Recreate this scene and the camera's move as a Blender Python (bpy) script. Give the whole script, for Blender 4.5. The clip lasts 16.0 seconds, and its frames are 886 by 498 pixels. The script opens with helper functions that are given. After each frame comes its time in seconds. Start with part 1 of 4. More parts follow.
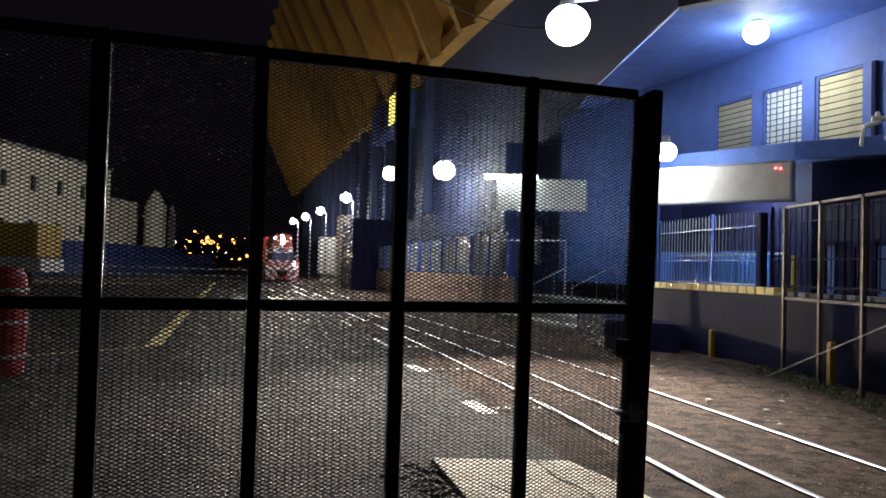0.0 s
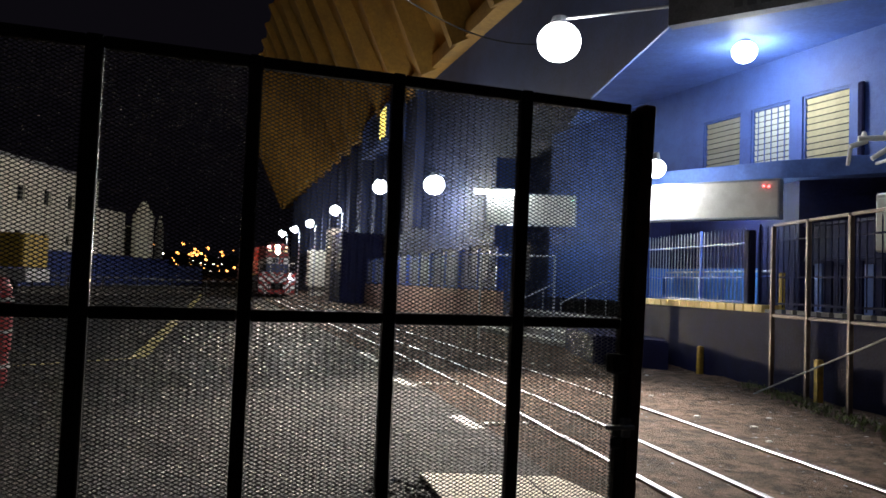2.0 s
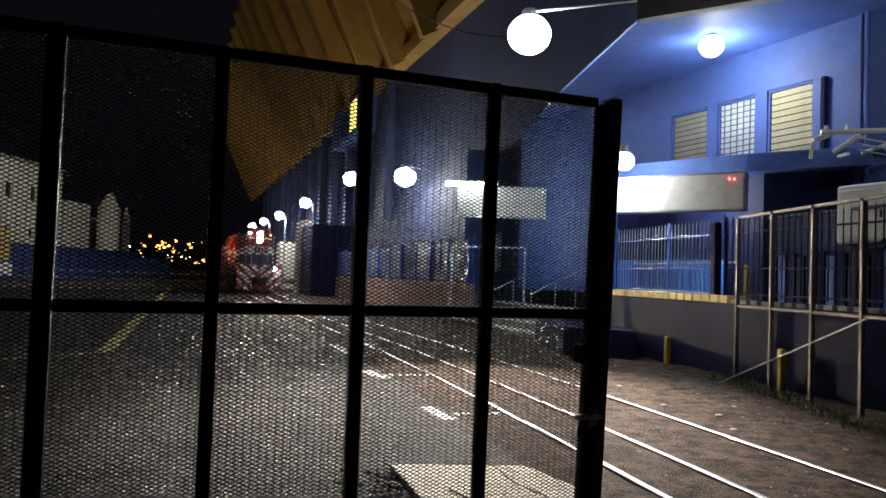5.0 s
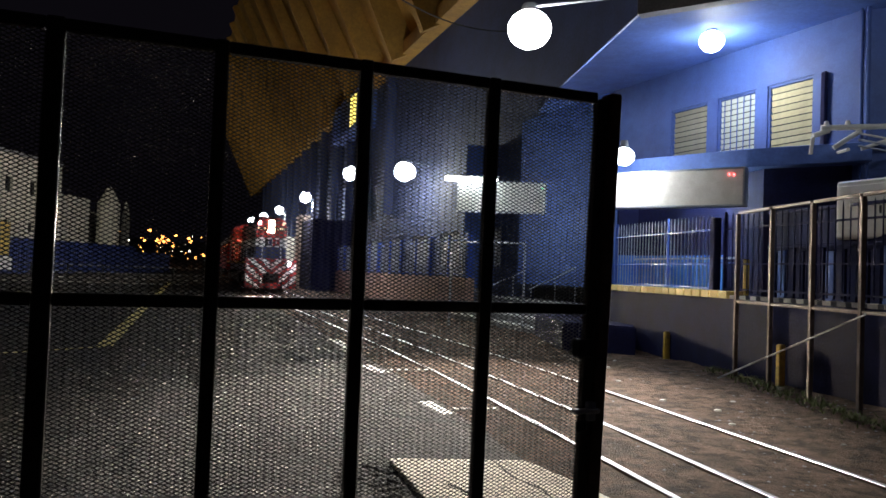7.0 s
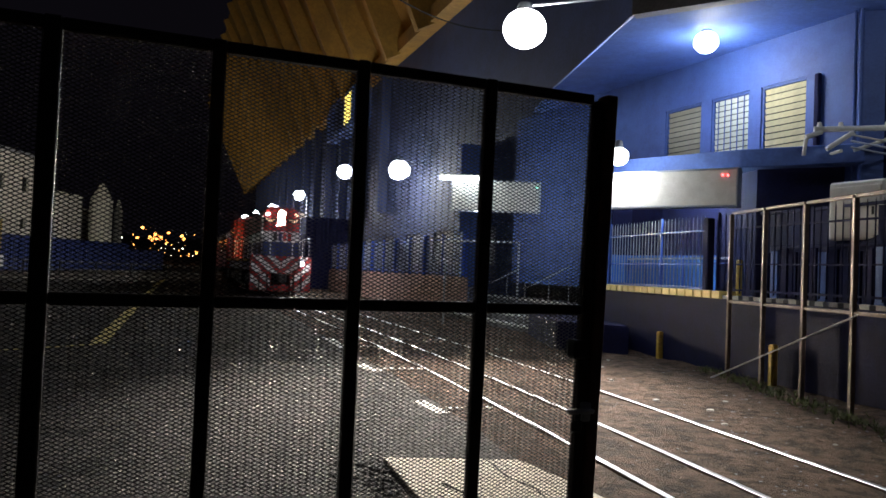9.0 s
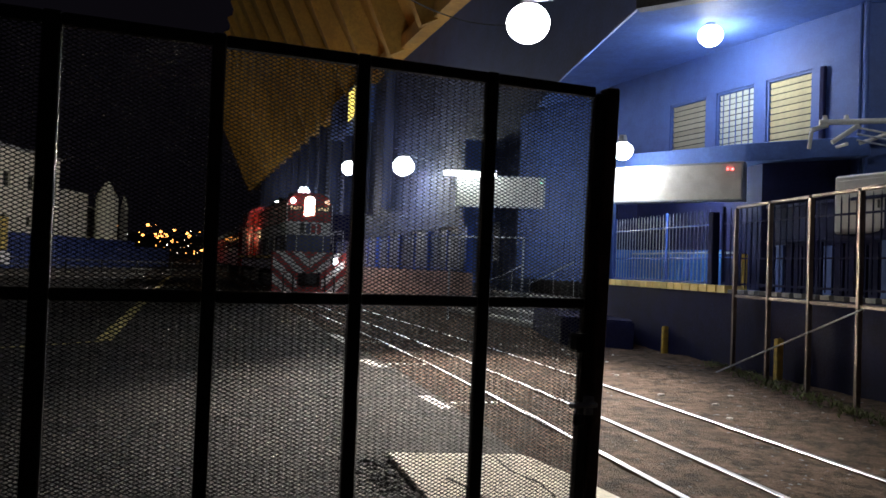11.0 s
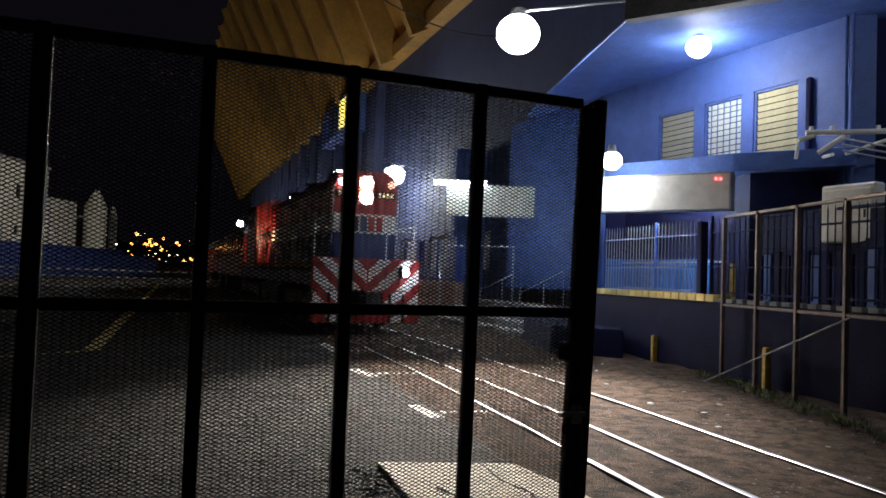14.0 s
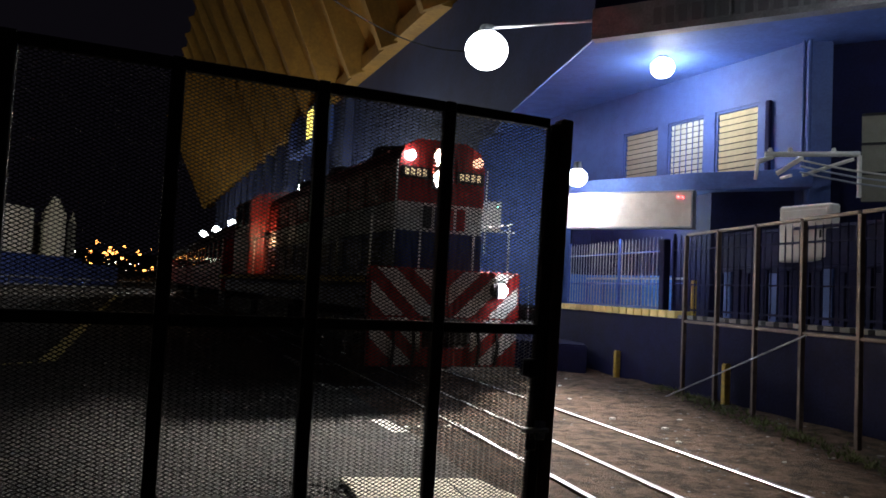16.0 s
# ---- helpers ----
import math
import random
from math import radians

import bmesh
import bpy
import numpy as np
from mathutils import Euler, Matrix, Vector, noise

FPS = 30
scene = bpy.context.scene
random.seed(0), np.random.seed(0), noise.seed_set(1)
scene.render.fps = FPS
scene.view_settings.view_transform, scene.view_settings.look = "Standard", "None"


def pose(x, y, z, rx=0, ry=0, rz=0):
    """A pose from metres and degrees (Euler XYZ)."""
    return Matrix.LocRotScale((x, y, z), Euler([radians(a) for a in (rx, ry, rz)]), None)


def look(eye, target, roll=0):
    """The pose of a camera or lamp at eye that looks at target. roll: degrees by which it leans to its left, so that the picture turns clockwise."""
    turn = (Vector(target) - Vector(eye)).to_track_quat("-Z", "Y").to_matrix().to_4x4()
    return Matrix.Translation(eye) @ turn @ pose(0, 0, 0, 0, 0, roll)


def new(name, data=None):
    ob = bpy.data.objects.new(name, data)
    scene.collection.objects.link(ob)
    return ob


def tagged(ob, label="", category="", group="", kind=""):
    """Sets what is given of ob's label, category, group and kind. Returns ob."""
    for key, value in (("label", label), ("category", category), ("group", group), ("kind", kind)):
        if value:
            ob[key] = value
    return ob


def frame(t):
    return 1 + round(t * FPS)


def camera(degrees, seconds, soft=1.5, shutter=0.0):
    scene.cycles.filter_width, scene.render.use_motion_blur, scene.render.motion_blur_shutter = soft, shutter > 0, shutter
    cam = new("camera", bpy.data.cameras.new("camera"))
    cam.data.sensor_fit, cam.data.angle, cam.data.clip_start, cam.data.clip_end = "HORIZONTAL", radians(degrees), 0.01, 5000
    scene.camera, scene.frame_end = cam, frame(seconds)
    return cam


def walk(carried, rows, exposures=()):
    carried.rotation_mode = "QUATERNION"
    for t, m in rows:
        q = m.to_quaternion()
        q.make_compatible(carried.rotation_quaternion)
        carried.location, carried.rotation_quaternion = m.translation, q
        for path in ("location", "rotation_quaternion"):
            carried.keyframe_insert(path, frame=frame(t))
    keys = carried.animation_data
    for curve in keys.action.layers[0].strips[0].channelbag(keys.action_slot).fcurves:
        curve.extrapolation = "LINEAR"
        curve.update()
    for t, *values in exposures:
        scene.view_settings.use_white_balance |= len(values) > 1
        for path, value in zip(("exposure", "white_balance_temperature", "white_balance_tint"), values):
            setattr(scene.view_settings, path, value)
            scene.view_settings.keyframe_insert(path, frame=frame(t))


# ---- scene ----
cam = camera(62.1, 16.0, 1.6, 0.4)
PATH = [
    (0.0, -0.012, 0.006, 1.552, 2.615, 1.534, -1.585),
    (0.5, -0.009, 0.015, 1.552, 2.527, 1.033, -1.553),
    (1.0, -0.011, 0.000, 1.548, 3.356, 2.062, -1.365),
    (1.5, -0.034, 0.014, 1.537, 1.723, 2.858, -3.162),
    (2.0, -0.025, 0.019, 1.543, 1.730, 2.681, -2.192),
    (2.5, -0.013, 0.014, 1.541, 1.672, 1.984, -1.929),
    (3.0, -0.014, 0.016, 1.535, 0.576, 1.557, -1.647),
    (3.5, -0.023, 0.021, 1.547, 0.031, 2.120, -1.770),
    (4.0, -0.020, 0.016, 1.546, -0.238, 2.148, -1.809),
    (6.5, -0.015, 0.004, 1.539, -0.687, 2.008, -2.181),
    (7.0, -0.013, 0.002, 1.541, -0.521, 1.758, -2.121),
    (7.5, -0.010, -0.006, 1.540, -0.384, 2.038, -2.076),
    (8.0, -0.013, -0.005, 1.542, -0.272, 1.822, -2.198),
    (8.5, -0.014, -0.009, 1.540, -0.699, 1.532, -2.121),
    (9.0, -0.024, -0.005, 1.549, -1.019, 1.662, -2.371),
    (11.3, -0.006, 0.003, 1.540, -0.418, 1.181, -1.966),
    (11.5, -0.004, 0.002, 1.540, 0.001, 0.969, -1.891),
    (12.0, -0.003, 0.008, 1.540, -0.252, 1.256, -1.639),
    (12.5, -0.000, 0.000, 1.540, -0.000, 1.600, -1.601),
    (13.0, 0.001, -0.014, 1.541, -0.120, 1.957, -1.743),
    (13.5, -0.003, -0.016, 1.542, -0.762, 2.261, -1.882),
    (14.0, -0.005, -0.020, 1.544, -1.358, 2.064, -2.105),
    (14.5, -0.007, -0.023, 1.545, -1.760, 2.199, -2.235),
    (15.0, -0.006, -0.024, 1.545, -1.963, 2.388, -2.324),
    (15.5, 0.001, 0.006, 1.544, -2.428, 2.525, -2.433),
    (16.0, -0.009, -0.035, 1.555, -4.038, 3.189, -2.814),
]
walk(cam, [(r[0], pose(r[1], r[2], r[3], 90 + r[5], r[6], r[4])) for r in PATH],
     [(0.0, 0.35), (3.0, 0.40), (6.5, 0.26), (9.0, 0.20), (12.5, 0.22), (13.0, 0.20), (13.4, 0.0), (14.0, 0.28), (14.5, 0.36), (15.2, 0.36), (16.0, 0.25)])

# ---- night sky and lamps ----
world = bpy.data.worlds.new("night_sky")
world.use_nodes = True
scene.world = world
world.node_tree.nodes["Background"].inputs[0].default_value = (0.42, 0.36, 0.55, 1)
world.node_tree.nodes["Background"].inputs[1].default_value = 0.006


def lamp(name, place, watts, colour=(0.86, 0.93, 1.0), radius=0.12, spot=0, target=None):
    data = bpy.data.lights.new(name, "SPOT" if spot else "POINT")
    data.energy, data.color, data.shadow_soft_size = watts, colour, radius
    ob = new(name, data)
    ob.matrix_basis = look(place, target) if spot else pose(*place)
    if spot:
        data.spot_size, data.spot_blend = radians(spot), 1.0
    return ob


FLOOD = Vector((1.73, 15.09, 6.62))
BULB = Vector((4.92, 13.45, 5.98))
# Place of a lamp added out of view to light pier and canopy
UNSEEN_BULB = Vector((7.0, 8.6, 5.98))
GLOBE = Vector((3.37, 13.5, 3.79))
PLATE = Vector((5.05, 14.35, 3.45))
TRACK = pose(0.73, 12.2, 0, 0, 0, 19)       # local x: right of the track's middle, local y: along it
STREET = [(23.2, 3.2), (36.9, 3.2), (49.7, 3.1), (58.3, 2.75), (66, 2.3)]
lamp("flood_light", FLOOD + Vector((-0.1, -0.38, -0.42)), 15500, (1.0, 0.94, 0.88), 0.2, 57, (0.7, 9.9, 0))
lamp("bulb_light", BULB + Vector((0.15, 0.2, -0.30)), 105, (0.86, 0.94, 1.0), 0.14)
lamp("unseen_bulb_light", UNSEEN_BULB + Vector((0, 0, -0.30)), 48, (0.78, 0.88, 1.0), 0.14)
lamp("globe_light", GLOBE + Vector((0.02, 0.0, -0.24)), 80, (0.9, 0.95, 1.0), 0.14)
for s, lat in STREET:
    lamp("street_light", TRACK @ Vector((lat - 0.5, s, 5.65)), 1200, (0.95, 0.95, 0.98), 0.2)
lamp("platform_tube_light", PLATE + Vector((0, 0, -0.12)), 110, (0.75, 0.92, 1.0), 0.2)
# Added behind and below the sign, off its tube, to brighten the stairs
lamp("stairs_fill_light", (1.2, 19.35, 3.0), 150, (0.85, 0.95, 1.0), 0.15)
lamp("wall_light", TRACK @ Vector((4.2, 21.0, 5.5)), 650, (0.92, 0.95, 1.0), 0.2)
# Unseen spot added to light the warehouse; no mast stands there
lamp("warehouse_fill_light", (-22, 30, 17), 25000, (1.0, 0.93, 0.78), 0.5, 80, (-40, 66, 5))
# Low orange spot without a fitting, added to brighten the leaning stand
lamp("stand_fill_light", (-14, 30, 3.5), 330, (1.0, 0.48, 0.14), 0.6, 95, TRACK @ Vector((3.0, 26, 18)))


# ---- materials ----
def mat(name, colour, rough=0.6, metal=0.0, vary=0.25, scale=6.0, bump=0.15, grime=0.0, grime_colour=(0.03, 0.025, 0.02), random=0.0, coat=0.0, relief=0.02, spec=0.5):
    m = bpy.data.materials.new(name)
    m.use_nodes = True
    n, link = m.node_tree.nodes, m.node_tree.links.new
    b = n["Principled BSDF"]
    tc = n.new("ShaderNodeTexCoord")
    fine, big = n.new("ShaderNodeTexNoise"), n.new("ShaderNodeTexNoise")
    fine.inputs["Scale"].default_value, fine.inputs["Detail"].default_value = scale * 9, 5
    big.inputs["Scale"].default_value, big.inputs["Detail"].default_value = scale * 0.35, 6
    big.inputs["Roughness"].default_value = 0.65
    for x in (fine, big):
        link(tc.outputs["Object"], x.inputs["Vector"])
    mix = n.new("ShaderNodeMath")
    mix.operation = "ADD"
    link(fine.outputs["Fac"], mix.inputs[0])
    link(big.outputs["Fac"], mix.inputs[1])
    ramp = n.new("ShaderNodeMapRange")
    ramp.inputs["From Min"].default_value, ramp.inputs["From Max"].default_value = 0.6, 1.4
    ramp.inputs["To Min"].default_value, ramp.inputs["To Max"].default_value = 1 - vary, 1 + vary
    link(mix.outputs[0], ramp.inputs["Value"])
    hsv = n.new("ShaderNodeHueSaturation")
    hsv.inputs["Color"].default_value = (*colour, 1)
    if random:
        info = n.new("ShaderNodeObjectInfo")
        r2 = n.new("ShaderNodeMapRange")
        r2.inputs["To Min"].default_value, r2.inputs["To Max"].default_value = 1 - random, 1 + random
        link(info.outputs["Random"], r2.inputs["Value"])
        mul = n.new("ShaderNodeMath")
        mul.operation = "MULTIPLY"
        link(ramp.outputs[0], mul.inputs[0])
        link(r2.outputs[0], mul.inputs[1])
        link(mul.outputs[0], hsv.inputs["Value"])
    else:
        link(ramp.outputs[0], hsv.inputs["Value"])
    out = hsv.outputs["Color"]
    if grime:
        g = n.new("ShaderNodeTexNoise")
        g.inputs["Scale"].default_value, g.inputs["Detail"].default_value = scale * 0.8, 8
        g.inputs["Roughness"].default_value = 0.7
        link(tc.outputs["Object"], g.inputs["Vector"])
        gr = n.new("ShaderNodeMapRange")
        gr.inputs["From Min"].default_value, gr.inputs["From Max"].default_value = 0.44, 0.60
        gr.inputs["To Max"].default_value = grime
        link(g.outputs["Fac"], gr.inputs["Value"])
        gm = n.new("ShaderNodeMix")
        gm.data_type = "RGBA"
        gm.inputs["B"].default_value = (*grime_colour, 1)
        link(gr.outputs[0], gm.inputs["Factor"])
        link(out, gm.inputs["A"])
        out = gm.outputs["Result"]
    link(out, b.inputs["Base Color"])
    rr = n.new("ShaderNodeMapRange")
    rr.inputs["To Min"].default_value, rr.inputs["To Max"].default_value = max(rough - 0.15, 0.05), min(rough + 0.15, 1)
    link(big.outputs["Fac"], rr.inputs["Value"])
    link(rr.outputs[0], b.inputs["Roughness"])
    b.inputs["Metallic"].default_value = metal
    b.inputs["Coat Weight"].default_value = coat
    b.inputs["Specular IOR Level"].default_value = spec
    if bump:
        bp = n.new("ShaderNodeBump")
        bp.inputs["Strength"].default_value, bp.inputs["Distance"].default_value = bump, relief
        link(mix.outputs[0], bp.inputs["Height"])
        link(bp.outputs[0], b.inputs["Normal"])
    return m


def glow(name, colour, strength):
    m = bpy.data.materials.new(name)
    m.use_nodes = True
    b = m.node_tree.nodes["Principled BSDF"]
    b.inputs["Base Color"].default_value = (*colour, 1)
    b.inputs["Emission Color"].default_value = (*colour, 1)
    b.inputs["Emission Strength"].default_value = strength
    return m


def glass(name, tint=(0.02, 0.025, 0.03)):
    m = bpy.data.materials.new(name)
    m.use_nodes = True
    b = m.node_tree.nodes["Principled BSDF"]
    b.inputs["Base Color"].default_value = (*tint, 1)
    b.inputs["Roughness"].default_value = 0.08
    return m


ASPHALT = mat("worn_asphalt", (0.064, 0.056, 0.050), 0.82, 0, 0.85, 5, 0.9, 0.8, (0.022, 0.019, 0.017), relief=0.06, spec=0.3)
DIRT = mat("ballast_dirt", (0.125, 0.082, 0.060), 0.95, 0, 0.9, 6, 1.0, 0.8, (0.016, 0.012, 0.007), relief=0.08, spec=0.15)
RUBBLE = mat("crumbled_asphalt", (0.03, 0.027, 0.025), 0.95, 0, 0.5, 20, 0.4)
STEEL = mat("polished_rail_steel", (0.66, 0.66, 0.68), 0.34, 1.0, 0.12, 12, 0.03)
RUSTY = mat("rusted_rail_web", (0.09, 0.05, 0.035), 0.85, 0.3, 0.4, 12, 0.3)
CONCRETE = mat("pale_concrete", (0.62, 0.58, 0.46), 0.85, 0, 0.25, 6, 0.3, 0.35, (0.16, 0.14, 0.11))
GREYCON = mat("grey_concrete", (0.22, 0.22, 0.23), 0.85, 0, 0.3, 3, 0.3, 0.4, (0.08, 0.08, 0.09))
LETTER = mat("weathered_grey_letter", (0.13, 0.13, 0.14), 0.85, 0, 0.3, 5, 0.2)
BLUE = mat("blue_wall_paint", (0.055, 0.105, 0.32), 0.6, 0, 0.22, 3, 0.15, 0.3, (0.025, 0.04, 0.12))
BLUESOFF = mat("blue_soffit_paint", (0.075, 0.145, 0.42), 0.65, 0, 0.25, 2, 0.1, 0.35, (0.03, 0.05, 0.16))
NOSE = mat("white_nosing_and_lit_tread", (0.66, 0.66, 0.62), 0.7, 0, 0.2, 9, 0.1, 0.35, (0.3, 0.29, 0.26))
# Platform navy, also used where shade is put into the colour
NAVY = mat("navy_paint_and_shade", (0.013, 0.015, 0.056), 0.75, 0, 0.4, 3, 0.25, 0.45, (0.012, 0.011, 0.026), spec=0.1)
BLUEMETAL = mat("blue_railing_paint", (0.03, 0.08, 0.36), 0.45, 0.0, 0.25, 10, 0.1)
GREYMETAL = mat("galvanised_railing", (0.42, 0.44, 0.48), 0.4, 0.7, 0.3, 14, 0.1)
YELLOWCON = mat("yellow_stand_concrete", (0.36, 0.195, 0.03), 0.8, 0, 0.3, 0.8, 0.2, 0.45, (0.16, 0.09, 0.02))
YELLOW = mat("yellow_paint", (0.62, 0.42, 0.06), 0.65, 0, 0.3, 9, 0.2, 0.45, (0.16, 0.12, 0.06))
FACADE = mat("dark_blue_facade_paint", (0.032, 0.046, 0.115), 0.7, 0, 0.3, 1.2, 0.15, 0.4, (0.02, 0.022, 0.04))
DADO = mat("bright_blue_dado_paint", (0.05, 0.17, 0.52), 0.5, 0, 0.15, 4, 0.1)
EDGE = mat("cream_edge_paint", (0.80, 0.62, 0.22), 0.65, 0, 0.2, 8, 0.15, random=0.2)
WHITELINE = mat("worn_white_road_paint", (0.62, 0.60, 0.55), 0.75, 0, 0.3, 12, 0.2, 0.5, (0.14, 0.13, 0.12))
YELLOWLINE = mat("worn_yellow_road_paint", (0.60, 0.50, 0.14), 0.75, 0, 0.3, 10, 0.2, 0.6, (0.12, 0.10, 0.06))
GATEPAINT = mat("black_gate_paint", (0.020, 0.018, 0.017), 0.42, 0.3, 0.4, 20, 0.2, 0.4, (0.045, 0.025, 0.016))
POSTPAINT = mat("brown_rust_primer", (0.10, 0.052, 0.036), 0.6, 0.2, 0.4, 14, 0.25, 0.4, (0.02, 0.016, 0.014))
MESHMETAL = mat("dark_expanded_metal", (0.085, 0.083, 0.085), 0.72, 0.35, 0.3, 30, 0.0)
FENCEPAINT = mat("rusty_fence_steel", (0.14, 0.10, 0.085), 0.6, 0.35, 0.4, 10, 0.2, 0.4, (0.03, 0.02, 0.018))
SIGNWHITE = mat("white_sign_sheet", (0.74, 0.72, 0.66), 0.42, 0, 0.10, 5, 0.08, 0.25, (0.42, 0.38, 0.30))
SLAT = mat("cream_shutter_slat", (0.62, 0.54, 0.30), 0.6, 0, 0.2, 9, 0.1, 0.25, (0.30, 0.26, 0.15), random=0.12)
# Dim and pale slat copies also put each window's light into colour
SLATDIM = mat("dim_lit_shutter_slat", (0.30, 0.28, 0.21), 0.65, 0, 0.2, 9, 0.1, 0.3, (0.2, 0.18, 0.12), random=0.12)
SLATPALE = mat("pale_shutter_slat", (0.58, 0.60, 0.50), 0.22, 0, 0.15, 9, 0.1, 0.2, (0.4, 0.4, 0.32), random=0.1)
DARK = mat("black_steel", (0.018, 0.018, 0.02), 0.6, 0.2, 0.3, 8, 0.15)
RUBBER = mat("black_rubber", (0.02, 0.02, 0.02), 0.9, 0, 0.2, 12, 0.1)
RED = mat("red_locomotive_paint", (0.36, 0.025, 0.022), 0.42, 0, 0.25, 3, 0.06, 0.35, (0.09, 0.02, 0.018))
LOCOWHITE = mat("white_locomotive_paint", (0.66, 0.65, 0.62), 0.45, 0, 0.15, 3, 0.06, 0.4, (0.26, 0.23, 0.20))
LOCOBLUE = mat("blue_locomotive_paint", (0.026, 0.042, 0.15), 0.45, 0, 0.25, 3, 0.06, 0.35, (0.02, 0.03, 0.08))
WHITEWALL = mat("white_render_wall", (0.62, 0.60, 0.50), 0.85, 0, 0.15, 0.5, 0.1, 0.3, (0.36, 0.33, 0.26))
BARREL = mat("red_plastic", (0.45, 0.02, 0.02), 0.5, 0, 0.2, 8, 0.05, 0.3, (0.12, 0.02, 0.02))
WEED = mat("weed_green", (0.10, 0.12, 0.035), 0.8, 0, 0.5, 4, 0.0)
WOOD = mat("warm_building_face", (0.5, 0.42, 0.34), 0.8, 0, 0.2, 2, 0.1, 0.3, (0.2, 0.16, 0.13))
PINKWALL = mat("pinkish_plaster", (0.42, 0.27, 0.22), 0.85, 0, 0.25, 2, 0.2, 0.4, (0.2, 0.14, 0.12))


def add_cracks(m, scale, width, dark):
    """Thin dark cracks along the borders of warped cells."""
    n, link = m.node_tree.nodes, m.node_tree.links.new
    b = n["Principled BSDF"]
    src = b.inputs["Base Color"].links[0].from_socket
    tc, nz, vo = n.new("ShaderNodeTexCoord"), n.new("ShaderNodeTexNoise"), n.new("ShaderNodeTexVoronoi")
    nz.inputs["Scale"].default_value, nz.inputs["Detail"].default_value = 1.6, 5
    ad = n.new("ShaderNodeVectorMath")
    ad.operation = "MULTIPLY_ADD"
    link(tc.outputs["Object"], nz.inputs["Vector"])
    link(nz.outputs["Color"], ad.inputs[0])
    ad.inputs[1].default_value = (1.3, 1.3, 0)
    link(tc.outputs["Object"], ad.inputs[2])
    vo.feature = "DISTANCE_TO_EDGE"
    vo.inputs["Scale"].default_value = scale
    link(ad.outputs[0], vo.inputs["Vector"])
    mr = n.new("ShaderNodeMapRange")
    mr.inputs["From Min"].default_value, mr.inputs["From Max"].default_value = width * 0.3, width
    mr.inputs["To Min"].default_value, mr.inputs["To Max"].default_value = dark, 0.0
    link(vo.outputs["Distance"], mr.inputs["Value"])
    mx = n.new("ShaderNodeMix")
    mx.data_type = "RGBA"
    link(mr.outputs[0], mx.inputs["Factor"])
    link(src, mx.inputs["A"])
    mx.inputs["B"].default_value = (0.008, 0.008, 0.008, 1)
    link(mx.outputs["Result"], b.inputs["Base Color"])


add_cracks(ASPHALT, 0.34, 0.02, 0.95)
add_cracks(ASPHALT, 1.1, 0.012, 0.6)
add_cracks(CONCRETE, 0.7, 0.012, 0.6)
GLASS = glass("dark_glass")
LAMPGLOW = glow("lamp_glow", (0.86, 0.94, 1.0), 14)
FLOODGLOW = glow("flood_glow", (0.95, 0.97, 1.0), 30)
HEADGLOW = glow("headlamp_glow", (1.0, 0.78, 0.48), 700)
BEAMGLOW = glow("headlamp_beam_glow", (1.0, 0.84, 0.62), 3.6e5)
DITCHGLOW = glow("ditch_lamp_glow", (0.80, 0.88, 1.0), 75)
MARKGLOW = glow("marker_glow", (0.95, 0.95, 1.0), 30)
CABGLOW = glow("added_cab_lamp_glow", (1.0, 0.72, 0.42), 260)
NUMBERGLOW = glow("lit_number_glow", (1.0, 0.78, 0.45), 0.5)
WARMGLOW = glow("warm_marker_glow", (1.0, 0.62, 0.42), 1.5)
TUBEGLOW = glow("tube_glow", (0.85, 0.97, 1.0), 30)
REDGLOW = glow("red_led", (1.0, 0.08, 0.08), 8)
GREENGLOW = glow("green_led", (0.2, 1.0, 0.5), 6)
PALEGLOW = glow("pale_window_glow", (0.85, 0.95, 1.0), 1.5)
WINGLOW = glow("lit_window", (1.0, 0.80, 0.18), 1.6)
CITYGLOW = glow("city_lamp_glow", (1.0, 0.36, 0.08), 5)
CITYWHITE = glow("city_white_glow", (1.0, 0.92, 0.75), 8)


# ---- building blocks ----
def box(bm, x0, x1, y0, y1, z0, z1, m=None):
    vs = [bm.verts.new((x, y, z)) for z in (z0, z1) for x, y in ((x0, y0), (x1, y0), (x1, y1), (x0, y1))]
    for f in ((3, 2, 1, 0), (4, 5, 6, 7), (0, 1, 5, 4), (1, 2, 6, 5), (2, 3, 7, 6), (3, 0, 4, 7)):
        bm.faces.new([vs[i] for i in f])
    if m:
        bmesh.ops.transform(bm, matrix=m, verts=vs)
    return vs


def rbox(bm, x0, x1, y0, y1, z0, z1, r=0.01, seg=1):
    vs = box(bm, x0, x1, y0, y1, z0, z1)
    es = list({e for v in vs for e in v.link_edges})
    bmesh.ops.bevel(bm, geom=es, offset=r, segments=seg, affect="EDGES")


def prism(bm, outline, z0, z1):
    lo = [bm.verts.new((x, y, z0)) for x, y in outline]
    hi = [bm.verts.new((x, y, z1)) for x, y in outline]
    n = len(outline)
    bm.faces.new(lo[::-1])
    bm.faces.new(hi)
    for i in range(n):
        bm.faces.new((lo[i], lo[(i + 1) % n], hi[(i + 1) % n], hi[i]))


def tube(bm, a, b, r, seg=8, r2=None):
    a, b = Vector(a), Vector(b)
    m = Matrix.Translation((a + b) / 2) @ (b - a).to_track_quat("Z", "Y").to_matrix().to_4x4()
    bmesh.ops.create_cone(bm, cap_ends=True, segments=seg, radius1=r, radius2=r if r2 is None else r2, depth=(b - a).length, matrix=m)


